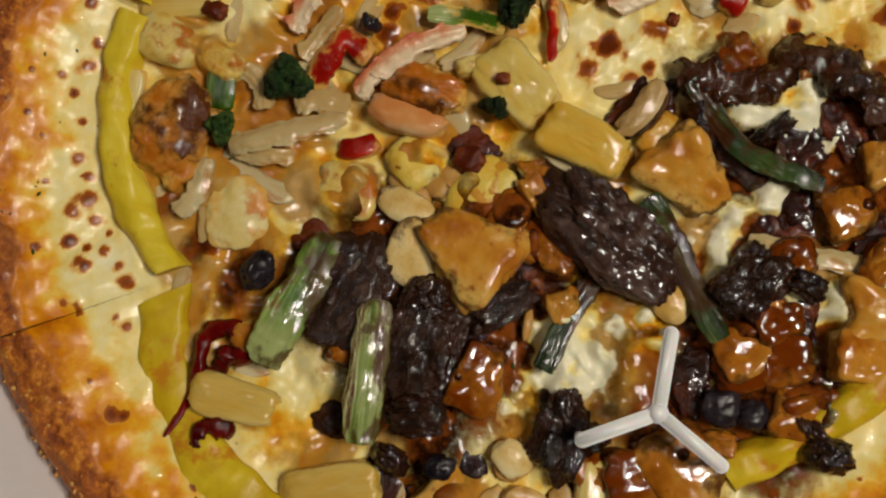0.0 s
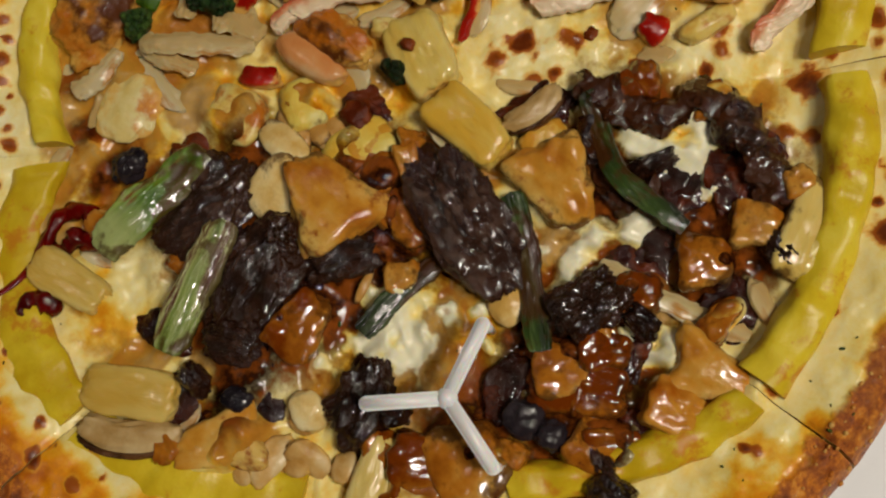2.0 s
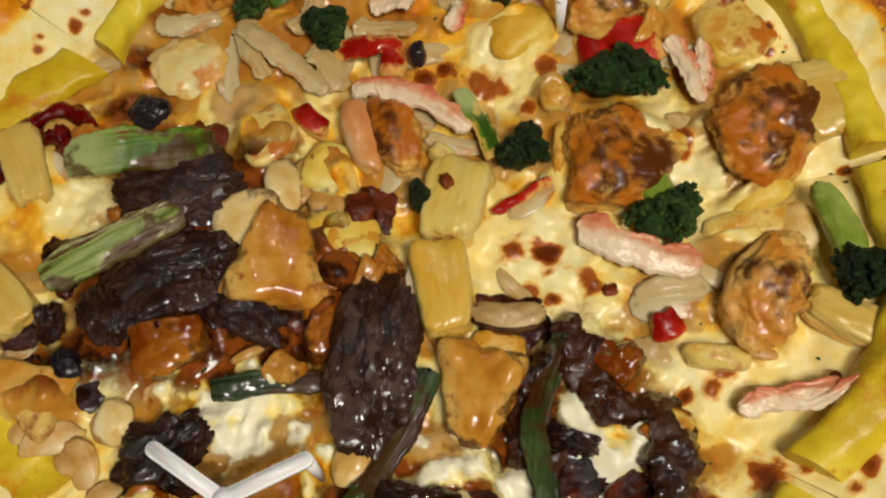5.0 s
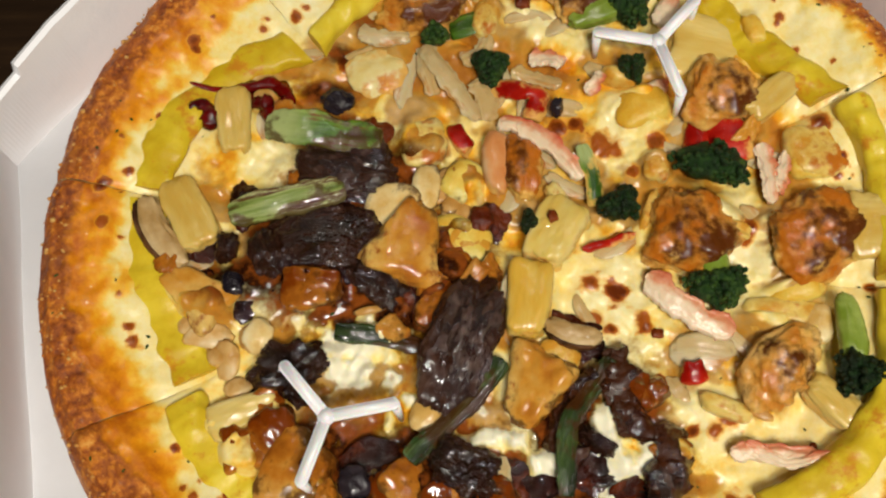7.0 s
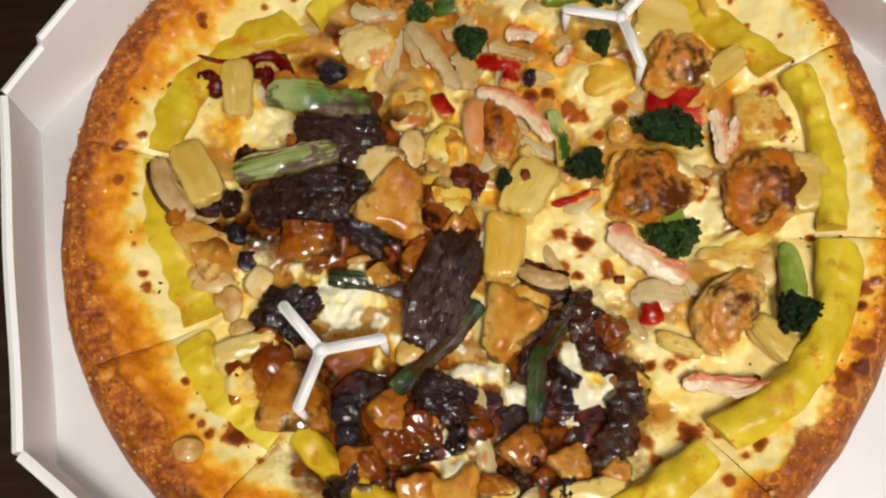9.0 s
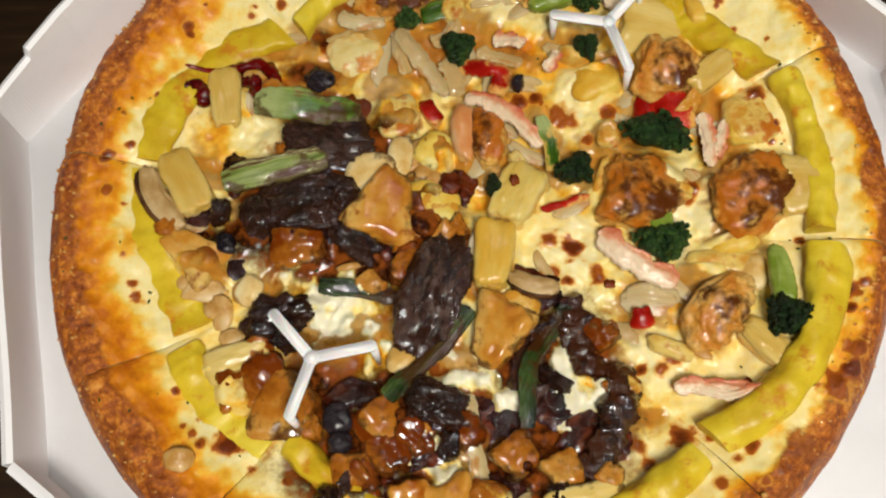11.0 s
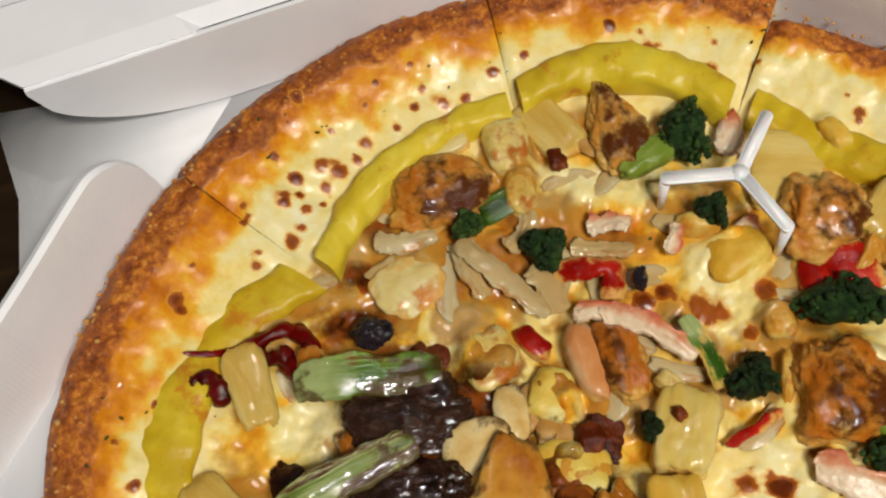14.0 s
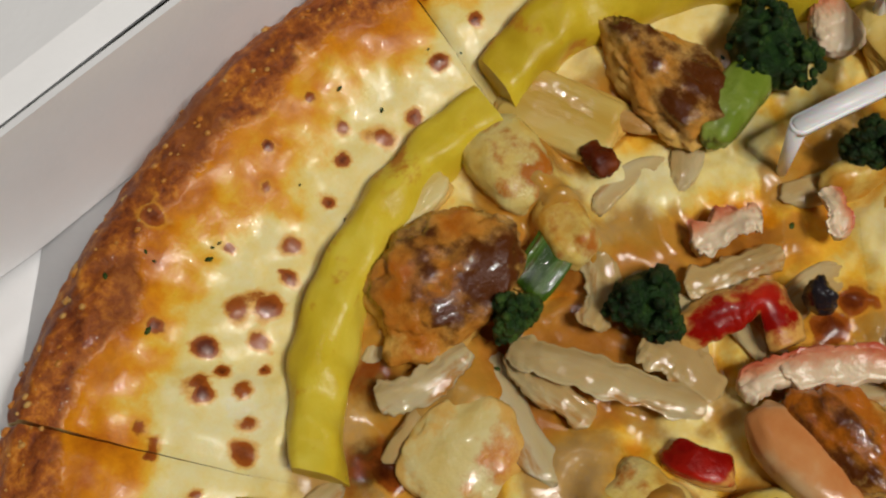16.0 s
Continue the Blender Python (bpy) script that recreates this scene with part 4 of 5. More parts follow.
def saver(x, y, z, reach, turn):
    """A three-armed plastic pizza saver with legs that stand in the cheese."""
    thing = new("pizza_saver")
    thing.matrix_basis = pose(x, y, z, 0, 0, turn)
    for k in range(3):
        bm = bmesh.new()
        wide, thick = 0.0040, 0.0024
        steps = 10
        outline = [(0.0, -wide / 2)] + [(reach + wide / 2 * math.cos(t), wide / 2 * math.sin(t)) for t in np.linspace(-math.pi / 2, math.pi / 2, steps)] + [(0.0, wide / 2)]
        top = [bm.verts.new((px, py, 0)) for px, py in outline]
        face = bm.faces.new(top)
        ext = bmesh.ops.extrude_face_region(bm, geom=[face])
        for v in ext["geom"]:
            if isinstance(v, bmesh.types.BMVert):
                v.co.z -= thick
        bmesh.ops.recalc_face_normals(bm, faces=bm.faces[:])
        bmesh.ops.bevel(bm, geom=[e for e in bm.edges if abs(e.verts[0].co.z - e.verts[1].co.z) < 1e-6], offset=0.0006, segments=3, affect="EDGES")
        arm = part("arm", bm, PLASTIC, thing)
        arm.rotation_euler = (0, 0, radians(120 * k))
        ax, ay = math.cos(radians(turn + 120 * k)) * reach, math.sin(radians(turn + 120 * k)) * reach
        depth = z - ground(x + ax, y + ay) + 0.003
        bm = bmesh.new()
        bmesh.ops.create_cone(bm, cap_ends=True, segments=16, radius1=0.0009, radius2=0.0017, depth=depth)
        bmesh.ops.translate(bm, verts=bm.verts[:], vec=(reach + 0.0004, 0, -0.0012 - depth / 2))
        leg = part("leg", bm, PLASTIC, thing)
        leg.rotation_euler = (0, 0, radians(120 * k))
    bm = bmesh.new()
    bmesh.ops.create_cone(bm, cap_ends=True, segments=24, radius1=0.0028, radius2=0.0028, depth=0.0027)
    bmesh.ops.bevel(bm, geom=[e for e in bm.edges if abs(e.verts[0].co.z - e.verts[1].co.z) < 1e-6], offset=0.0005, segments=2, affect="EDGES")
    bmesh.ops.translate(bm, verts=bm.verts[:], vec=(0, 0, -0.0012))
    part("hub", bm, PLASTIC, thing)
    return tagged(thing, "white plastic three-legged pizza saver", "pizza saver", "pizza savers")


# sauce soaked into the cheese, and toasted blisters
glaze_spot(-0.0435, -0.0093, 0.0541, 0.0325, 0, 1.0)
glaze_spot(-0.0615, 0.0048, 0.0376, 0.0275, 0, 0.9)
glaze_spot(-0.0507, -0.0451, 0.0352, 0.0175, 0, 0.6)
glaze_spot(-0.0579, -0.0729, 0.0282, 0.0200, 0, 0.8)
glaze_spot(-0.0224, -0.0914, 0.0376, 0.0225, 0, 0.9)
glaze_spot(0.0223, -0.0625, 0.0164, 0.0350, 0, 1.0)
glaze_spot(0.0429, -0.0583, 0.0211, 0.0300, 0, 0.7)
glaze_spot(0.0218, -0.0994, 0.0258, 0.0175, 0, 0.9)
glaze_spot(-0.0541, 0.0383, 0.0282, 0.0150, 0, 0.8)
glaze_spot(-0.1006, -0.0042, 0.0141, 0.0100, 0, 0.6)
glaze_spot(0.0322, -0.0976, 0.0306, 0.0275, 0, 0.9)
glaze_spot(-0.0408, -0.1006, 0.0376, 0.0200, 0, 0.9)
glaze_spot(-0.0869, -0.0133, 0.0282, 0.0150, 0, 0.8)
glaze_spot(0.0560, -0.0873, 0.0141, 0.0275, 0, 0.6)
glaze_spot(-0.0002, -0.0832, 0.0141, 0.0200, 0, 0.8)
glaze_spot(-0.0259, -0.0209, 0.0258, 0.0200, 0, 0.9)
glaze_spot(-0.0623, 0.0593, 0.0164, 0.0075, 0, 0.8)
glaze_spot(-0.0415, 0.0263, 0.0376, 0.0175, 0, 0.8)
glaze_spot(-0.0249, -0.0079, 0.0211, 0.0175, 0, 0.8)
glaze_spot(-0.0350, -0.0180, 0.0480, 0.0380, 0, 0.8)
glaze_spot(-0.0200, -0.0800, 0.0560, 0.0330, 0, 0.8)
glaze_spot(0.0300, -0.0720, 0.0260, 0.0380, 0, 0.75)
glaze_spot(-0.0570, 0.0740, 0.0095, 0.0080, 0, 0.7)
glaze_spot(-0.0480, 0.0860, 0.0090, 0.0080, 0, 0.6)
glaze_spot(-0.0700, 0.0640, 0.0110, 0.0070, 0, 0.45)
BLISTERS.append((0.0323, -0.0152, 0.0031))
BLISTERS.append((0.0411, -0.0189, 0.0040))
BLISTERS.append((0.0331, -0.0282, 0.0028))
BLISTERS.append((0.0383, -0.0318, 0.0022))
BLISTERS.append((0.0497, -0.0282, 0.0028))
BLISTERS.append((0.0500, -0.0312, 0.0025))
BLISTERS.append((0.0538, -0.0492, 0.0023))
BLISTERS.append((0.0751, -0.0611, 0.0034))
BLISTERS.append((0.0638, -0.0662, 0.0022))
BLISTERS.append((0.0703, -0.0668, 0.0022))
BLISTERS.append((0.1387, -0.0632, 0.0025))
BLISTERS.append((0.1360, -0.0703, 0.0034))
BLISTERS.append((0.1305, -0.0778, 0.0046))
BLISTERS.append((0.1433, -0.0381, 0.0023))
BLISTERS.append((0.1410, -0.0419, 0.0023))
BLISTERS.append((0.0743, -0.1219, 0.0023))
BLISTERS.append((0.0680, -0.1244, 0.0034))
BLISTERS.append((0.1022, -0.1085, 0.0018))
BLISTERS.append((0.0767, -0.0904, 0.0038))
BLISTERS.append((0.0640, -0.1011, 0.0028))
BLISTERS.append((0.0719, -0.1397, 0.0023))
BLISTERS.append((0.0509, -0.1317, 0.0038))
BLISTERS.append((-0.0452, 0.1161, 0.0023))
BLISTERS.append((-0.0489, 0.1116, 0.0016))
BLISTERS.append((-0.0604, 0.1116, 0.0025))
BLISTERS.append((-0.0551, 0.1089, 0.0023))
BLISTERS.append((-0.0680, 0.1085, 0.0021))
BLISTERS.append((-0.0605, 0.1050, 0.0016))
BLISTERS.append((-0.0687, 0.1031, 0.0016))
BLISTERS.append((-0.0678, 0.0985, 0.0018))
BLISTERS.append((-0.0740, 0.0889, 0.0025))
BLISTERS.append((-0.0625, 0.0998, 0.0011))
BLISTERS.append((-0.0702, 0.0926, 0.0018))
BLISTERS.append((-0.0345, 0.1192, 0.0016))
BLISTERS.append((-0.0181, 0.1235, 0.0027))
BLISTERS.append((-0.0109, 0.1236, 0.0016))
BLISTERS.append((-0.0275, 0.1242, 0.0016))
BLISTERS.append((-0.0857, 0.0835, 0.0015))
BLISTERS.append((0.0284, 0.0439, 0.0029))
BLISTERS.append((0.0369, 0.0369, 0.0040))
BLISTERS.append((-0.0844, 0.0874, 0.0011))
BLISTERS.append((-0.1039, 0.0859, 0.0011))
BLISTERS.append((-0.0241, 0.0601, 0.0029))
BLISTERS.append((0.1387, -0.0397, 0.0038))
BLISTERS.append((0.1363, -0.0627, 0.0038))
BLISTERS.append((0.1293, -0.0739, 0.0046))
BLISTERS.append((0.1346, -0.0699, 0.0034))
BLISTERS.append((0.0844, -0.0018, 0.0025))
BLISTERS.append((0.0868, 0.0039, 0.0025))
BLISTERS.append((0.0715, -0.0657, 0.0025))
BLISTERS.append((0.0758, -0.0615, 0.0034))
BLISTERS.append((-0.1382, 0.0194, 0.0030))
BLISTERS.append((-0.1368, 0.0051, 0.0025))
BLISTERS.append((0.0934, 0.0247, 0.0030))
BLISTERS.append((0.0422, 0.0338, 0.0038))
BLISTERS.append((0.0484, 0.0253, 0.0025))
BLISTERS.append((-0.0848, -0.0922, 0.0042))
BLISTERS.append((-0.0748, -0.0902, 0.0053))
BLISTERS.append((0.1128, 0.0411, 0.0042))
BLISTERS.append((0.0940, -0.0998, 0.0021))
BLISTERS.append((0.0992, -0.0959, 0.0025))
BLISTERS.append((0.1379, -0.0471, 0.0025))
BLISTERS.append((0.0876, -0.1086, 0.0032))
BLISTERS.append((-0.0548, 0.0714, 0.0042))
BLISTERS.append((0.0612, -0.0940, 0.0030))
BLISTERS.append((0.0474, 0.1210, 0.0037))
BLISTERS.append((0.0511, 0.1156, 0.0025))
BLISTERS.append((0.0644, 0.1096, 0.0025))
BLISTERS.append((0.0222, 0.0433, 0.0041))
BLISTERS.append((0.0375, 0.0357, 0.0051))
BLISTERS.append((0.0565, 0.0366, 0.0037))
BLISTERS.append((0.1059, 0.0656, 0.0029))
BLISTERS.append((0.1179, 0.0534, 0.0029))
BLISTERS.append((-0.0624, 0.1334, 0.0020))
rng = random.Random(5)
for k in range(80):
    a, r = rng.uniform(0, 2 * math.pi), rng.gauss(0.1315, 0.0050)
    BLISTERS.append((r * math.cos(a), r * math.sin(a), rng.uniform(0.0007, 0.0021)))

for wx, wy, wr in ((-0.056, 0.076, 0.013), (-0.047, 0.086, 0.011), (-0.034, 0.076, 0.012), (-0.018, 0.066, 0.012), (0.004, 0.075, 0.012), (-0.030, 0.053, 0.009), (0.066, -0.040, 0.010), (0.014, -0.052, 0.010)):
    BROTH.append((wx, wy, wr))

saver(-0.0528, -0.0660, 0.0392, 0.0212, 131)
saver(0.0570, 0.0672, 0.0338, 0.0208, 49)

# toppings, each where it lies
beef(-0.0517, 0.0272, 0.0334, 0.0229, -11, 1.4, bend=0.3)
beef(-0.0588, 0.0008, 0.0323, 0.0240, -1, 1.7, bend=-0.2)
beef(-0.0402, -0.0153, 0.0196, 0.0136, -42, 2.1)
beef(-0.0101, -0.0394, 0.0393, 0.0220, -109, 2.5, bend=0.2, high=0.014)
beef(-0.0684, -0.0438, 0.0251, 0.0161, 9, 2.9, bend=0.3)
beef(-0.0098, -0.0794, 0.0221, 0.0157, -17, 3.2, high=0.013)
beef(0.0320, -0.0701, 0.0143, 0.0058, -34, 5.1)
ribbon("beef_strip", BEEF, [(0.0400, -0.0400), (0.0410, -0.0500), (0.0440, -0.0630), (0.0545, -0.0690), (0.0540, -0.0830), (0.0485, -0.0950), (0.0425, -0.1060)], 0.0115, 0.0070, 3.6, "dark braised beef strip curled in glossy glaze", "beef", "beef strips", 0.0055, 0.03, 0.05, 0.35, 0.4, 0.0042)
ribbon("beef_strip", BEEF, [(0.0340, -0.0480), (0.0250, -0.0600), (0.0215, -0.0720), (0.0290, -0.0745)], 0.0100, 0.0055, 4.0, "dark braised beef strip curled in glossy glaze", "beef", "beef strips", 0.0035, 0.03, 0.05, 0.35, 0.4, 0.0042)
leaf([(-0.0810, 0.0405), (-0.0680, 0.0400), (-0.0540, 0.0370), (-0.0400, 0.0345)], 0.0125, 6.2, LEEK, "wilted green scallion piece, pale at one end", 0.0105)
leaf([(-0.0915, 0.0065), (-0.0690, 0.0125), (-0.0520, 0.0165)], 0.0108, 6.5, STALK, "pale green scallion stalk with lengthwise ribs", 0.0115, 0.34)
leaf([(-0.0540, -0.0340), (-0.0400, -0.0350), (-0.0245, -0.0385)], 0.0068, 6.9, lift=0.0065)
leaf([(0.0020, -0.0440), (-0.0060, -0.0545), (-0.0170, -0.0660), (-0.0280, -0.0770)], 0.0076, 7.3, lift=0.0085)
leaf([(0.0375, -0.0440), (0.0300, -0.0550), (0.0235, -0.0655), (0.0225, -0.0780), (0.0222, -0.0885)], 0.0066, 7.7, lift=0.0090)
leaf([(0.0300, 0.0330), (0.0335, 0.0225), (0.0345, 0.0110)], 0.0058, 54.3, LEEK, "light green curved scallion piece")
onion_curl([(0.0020, -0.0750), (0.0020, -0.0890), (0.0050, -0.1030), (0.0085, -0.1190)], 0.0075, 72.4)
onion_curl([(-0.0255, 0.0745), (-0.0210, 0.0665), (-0.0140, 0.0560), (-0.0060, 0.0455)], 0.0085, 47.2, 0.0060)
onion_curl([(-0.0060, 0.0620), (-0.0030, 0.0545), (-0.0040, 0.0460)], 0.0110, 47.6, 0.0040)
onion_curl([(-0.0500, 0.0815), (-0.0420, 0.0785), (-0.0310, 0.0795)], 0.0078, 63.2)
onion_curl([(-0.0020, 0.0790), (-0.0060, 0.0725), (-0.0120, 0.0690)], 0.0080, 64.6)
onion_curl([(-0.0260, 0.0740), (-0.0250, 0.0640), (-0.0220, 0.0560)], 0.0070, 63.5, 0.0035)
onion_curl([(0.0060, 0.0640), (0.0150, 0.0610), (0.0240, 0.0590)], 0.0080, 64.3)
crab_shred([(0.0080, 0.0420), (0.0205, 0.0330), (0.0300, 0.0215)], 0.0062, 43.9, 0.0060)
crab_shred([(0.0010, 0.0445), (0.0090, 0.0415), (0.0170, 0.0365)], 0.0060, 43.1, 0.0055)
crab_shred([(0.0510, -0.0140), (0.0620, -0.0255), (0.0785, -0.0335)], 0.0090, 44.3, 0.0050)
crab_shred([(0.0920, 0.0330), (0.0940, 0.0230), (0.0940, 0.0105)], 0.0068, 46.1, 0.0065)
crab_shred([(0.1015, 0.0310), (0.0980, 0.0205), (0.0965, 0.0140)], 0.0055, 46.3, 0.0055)
crab_shred([(0.0740, -0.0740), (0.0860, -0.0738), (0.1030, -0.0775)], 0.0058, 44.7, 0.0055)
crab_shred([(0.0790, -0.0710), (0.0910, -0.0775), (0.1035, -0.0755)], 0.0045, 45.8, 0.0065)
crab_shred([(0.0120, 0.0690), (0.0205, 0.0680), (0.0245, 0.0650)], 0.0070, 46.5)
crab_shred([(0.0380, 0.0630), (0.0360, 0.0580), (0.0330, 0.0540)], 0.0046, 46.9, 0.0065)
ribbon("red_pepper", RED, [(-0.0005, 0.0590), (0.0085, 0.0560), (0.0155, 0.0535), (0.0130, 0.0450)], 0.0085, 0.0024, 40.6, "glossy red pepper piece folded at one end", "pepper", "red pepper pieces", 0.0055, 0.14, 0.0, 0.10, 0.2)
ribbon("red_pepper", RED, [(0.0295, -0.0045), (0.0390, -0.0020), (0.0480, 0.0015)], 0.0034, 0.0028, 41.7, "thin glossy red pepper strip", "pepper", "red pepper pieces", 0.0050, 0.0, 0.0, 0.15, 0.6)
crumb(-0.0013, -0.0241, 0.0025, 0.0017, -28, 5.4)
beef(-0.0789, -0.0048, 0.0180, 0.0113, -69, 5.8)
garlic(-0.0356, 0.0114, 0.0206, 0.0169, 2, 8.4)
garlic(-0.0228, -0.0611, 0.0117, 0.0128, -30, 8.8)
garlic(-0.0804, -0.0348, 0.0123, 0.0095, -110, 9.1)
garlic(-0.0243, 0.0189, 0.0185, 0.0099, -93, 9.5)
garlic(0.1069, -0.0312, 0.0107, 0.0137, -8, 9.9)
flake(-0.0444, 0.0014, 0.0139, 0.0030, -101, 10.2)
flake(-0.0432, -0.0253, 0.0120, 0.0027, 13, 10.6)
flake(-0.0135, 0.0106, 0.0108, 0.0102, -78, 11.0)
flake(-0.0155, 0.0132, 0.0069, 0.0075, -27, 11.4)
wedge(-0.0302, -0.0014, 0.0287, 0.0213, -112, 11.7, taper=-0.4, lift=0.6, high=0.013)
glazed(-0.0214, -0.0239, 0.0175, 0.0124, -107, 12.1)
glazed(-0.0630, -0.0174, 0.0201, 0.0143, 4, 12.5)
wedge(0.0123, -0.0528, 0.0250, 0.0193, -117, 12.8, taper=0.3, lift=0.6)
glazed(0.0181, -0.0978, 0.0150, 0.0139, -50, 13.2)
glazed(0.0340, -0.1033, 0.0143, 0.0125, -59, 13.6)
glazed(-0.0275, -0.0859, 0.0204, 0.0150, -48, 13.9)
stick(0.0414, -0.1142, 0.0283, 0.0126, 14, 14.3)
pineapple(0.0206, 0.0019, 0.0251, 0.0172, -118, 14.7)
pineapple(0.0111, -0.0218, 0.0263, 0.0148, -98, 15.1)
onion(0.0062, -0.0278, 0.0309, 0.0082, -86, 15.4, bend=0.2)
mushroom(0.0255, -0.0337, 0.0190, 0.0080, -19, 15.8)
white_spot(-0.0444, -0.0446, 0.0316, 0.0176, -45, 16.2)
white_spot(0.0382, -0.0776, 0.0213, 0.0179, -44, 16.5)
white_spot(-0.0012, -0.0663, 0.0176, 0.0113, -16, 16.9)
white_spot(0.0347, -0.0607, 0.0150, 0.0072, -114, 17.3)
golden(-0.0118, 0.0223, 0.0142, 0.0160, -35, 18.0)
cube(0.0206, -0.0414, 0.0147, 0.0094, -24, 19.1)
pale_spot(0.0357, -0.0222, 0.0375, 0.0280, -53, 19.5)
pale_spot(0.0832, -0.0065, 0.0207, 0.0209, -17, 19.9)
pale_spot(0.0728, -0.0622, 0.0237, 0.0189, -48, 20.2)
pale_spot(0.0394, -0.0867, 0.0099, 0.0095, -8, 20.6)
glazed(-0.0817, -0.0725, 0.0164, 0.0155, 8, 21.4, taper=0.1)
glazed(-0.0644, -0.0798, 0.0217, 0.0233, -24, 22.5)
glazed(-0.0399, -0.1040, 0.0172, 0.0168, 14, 22.8)
stick(-0.0835, -0.0614, 0.0238, 0.0125, 19, 23.2)
stick(-0.0940, 0.0456, 0.0249, 0.0123, -83, 23.9)
stick(0.1086, -0.0592, 0.0226, 0.0107, -43, 24.3)
stick(0.1255, 0.0009, 0.0153, 0.0217, -5, 24.7)
stick(0.0958, 0.0498, 0.0210, 0.0101, 41, 25.1, lift=0.8)
stick(0.0766, 0.0720, 0.0260, 0.0239, -13, 25.4, lift=0.3, high=0.006)
onion(-0.1079, -0.0058, 0.0151, 0.0085, -5, 26.2)
flake(-0.1049, -0.0303, 0.0080, 0.0071, 0, 26.5)
flake(-0.0976, -0.0342, 0.0179, 0.0083, 3, 26.9)
flake(-0.0906, -0.0425, 0.0090, 0.0139, 0, 27.3)
flake(-0.0816, -0.0343, 0.0115, 0.0089, 17, 27.6)
flake(-0.0867, -0.0523, 0.0096, 0.0070, 27, 28.0)
flake(-0.0146, 0.0231, 0.0139, 0.0097, -34, 28.4)
flake(-0.0221, 0.0173, 0.0103, 0.0103, -76, 28.8)
flake(-0.0999, -0.0991, 0.0107, 0.0084, 0, 29.1)
pale_spot(-0.0800, 0.0300, 0.0191, 0.0155, 15, 29.5)
pale_spot(-0.0784, -0.0158, 0.0159, 0.0144, 8, 29.9)
pale_spot(-0.0791, -0.0226, 0.0111, 0.0120, 39, 30.2)
white_spot(-0.0355, -0.0503, 0.0138, 0.0136, 19, 30.6)
white_spot(-0.0033, -0.0611, 0.0240, 0.0133, 11, 31.0)
white_spot(-0.0070, -0.0979, 0.0152, 0.0147, 16, 31.3)
white_spot(0.0150, -0.0777, 0.0153, 0.0129, -16, 31.7)
golden(-0.0121, 0.0007, 0.0228, 0.0144, -26, 32.1)
melt(-0.0434, 0.0660, 0.0225, 0.0195, 12, 32.5, high=0.006)
cube(-0.0258, 0.0377, 0.0163, 0.0192, -1, 32.8)
cube(-0.0100, -0.0022, 0.0163, 0.0131, -13, 33.2)
golden(0.1005, -0.0195, 0.0186, 0.0083, 7, 33.6)
cube(0.0973, -0.0283, 0.0300, 0.0127, -5, 33.9)
cube(0.1116, 0.0314, 0.0225, 0.0208, 15, 34.3)
golden(0.0527, 0.0499, 0.0192, 0.0153, 15, 34.7)
cube(0.0561, 0.0263, 0.0091, 0.0112, 7, 35.0)
shrimp(0.0658, 0.0039, 0.0304, 0.0286, 15, 35.4, bend=0.5)
shrimp(0.1079, 0.0018, 0.0336, 0.0295, 34, 35.8, bend=0.4)
shrimp(0.0945, -0.0471, 0.0293, 0.0199, 53, 36.1, bend=-0.9)
shrimp(0.0797, 0.0544, 0.0248, 0.0244, 11, 36.5, bend=0.4)
small_shrimp(0.0007, 0.0283, 0.0239, 0.0097, -90, 36.9)
shrimp(0.0100, 0.0264, 0.0252, 0.0142, -88, 37.3, bend=0.2, high=0.012)
broccoli(0.0741, -0.0188, 0.0197, 0.0128, 3, 37.6, stem=0.016, stem_turn=95)
broccoli(0.1154, -0.0498, 0.0158, 0.0138, -0, 38.0, stem=0.024, stem_turn=95)
broccoli(0.0749, 0.0261, 0.0265, 0.0130, -14, 38.4)
broccoli(0.0427, 0.0112, 0.0141, 0.0109, 14, 38.7)
broccoli(-0.0016, 0.0653, 0.0118, 0.0128, 6, 39.1)
broccoli(0.0116, 0.0051, 0.0045, 0.0074, 0, 39.5)
pepper(0.0803, 0.0367, 0.0158, 0.0152, -5, 39.9)
pepper(0.0713, 0.0393, 0.0082, 0.0126, 8, 40.2)
pepper(-0.0126, 0.0393, 0.0102, 0.0059, -62, 41.3)
pepper(0.0650, -0.0470, 0.0076, 0.0076, 8, 42.1)
curled_chili([(-0.1110, 0.0605), (-0.1020, 0.0590), (-0.0920, 0.0583), (-0.0830, 0.0597), (-0.0775, 0.0605)], 0.0009, 0.0021, 42.4)
curled_chili([(-0.0835, 0.0605), (-0.0778, 0.0590), (-0.0748, 0.0545), (-0.0765, 0.0500), (-0.0815, 0.0480), (-0.0850, 0.0500)], 0.0024, 0.0030, 42.8)
curled_chili([(-0.0905, 0.0570), (-0.0880, 0.0535), (-0.0835, 0.0520), (-0.0800, 0.0535)], 0.0017, 0.0026, 43.2)
curled_chili([(-0.1110, 0.0490), (-0.1085, 0.0515), (-0.1045, 0.0505), (-0.1025, 0.0460), (-0.1030, 0.0420)], 0.0012, 0.0030, 43.5)
crumb(0.0770, -0.0735, 0.0035, 0.0022, -7, 45.0)
crumb(0.0997, -0.0726, 0.0039, 0.0029, 34, 45.4)
onion(0.0689, -0.0390, 0.0194, 0.0141, -7, 48.4)
onion(0.0591, -0.0528, 0.0097, 0.0087, -66, 48.7)
onion(0.0062, 0.0204, 0.0179, 0.0069, 75, 49.1)
onion(0.0256, 0.0208, 0.0150, 0.0054, -25, 49.5)
olive(-0.0897, -0.0169, 0.0080, 0.0086, 0, 49.8)
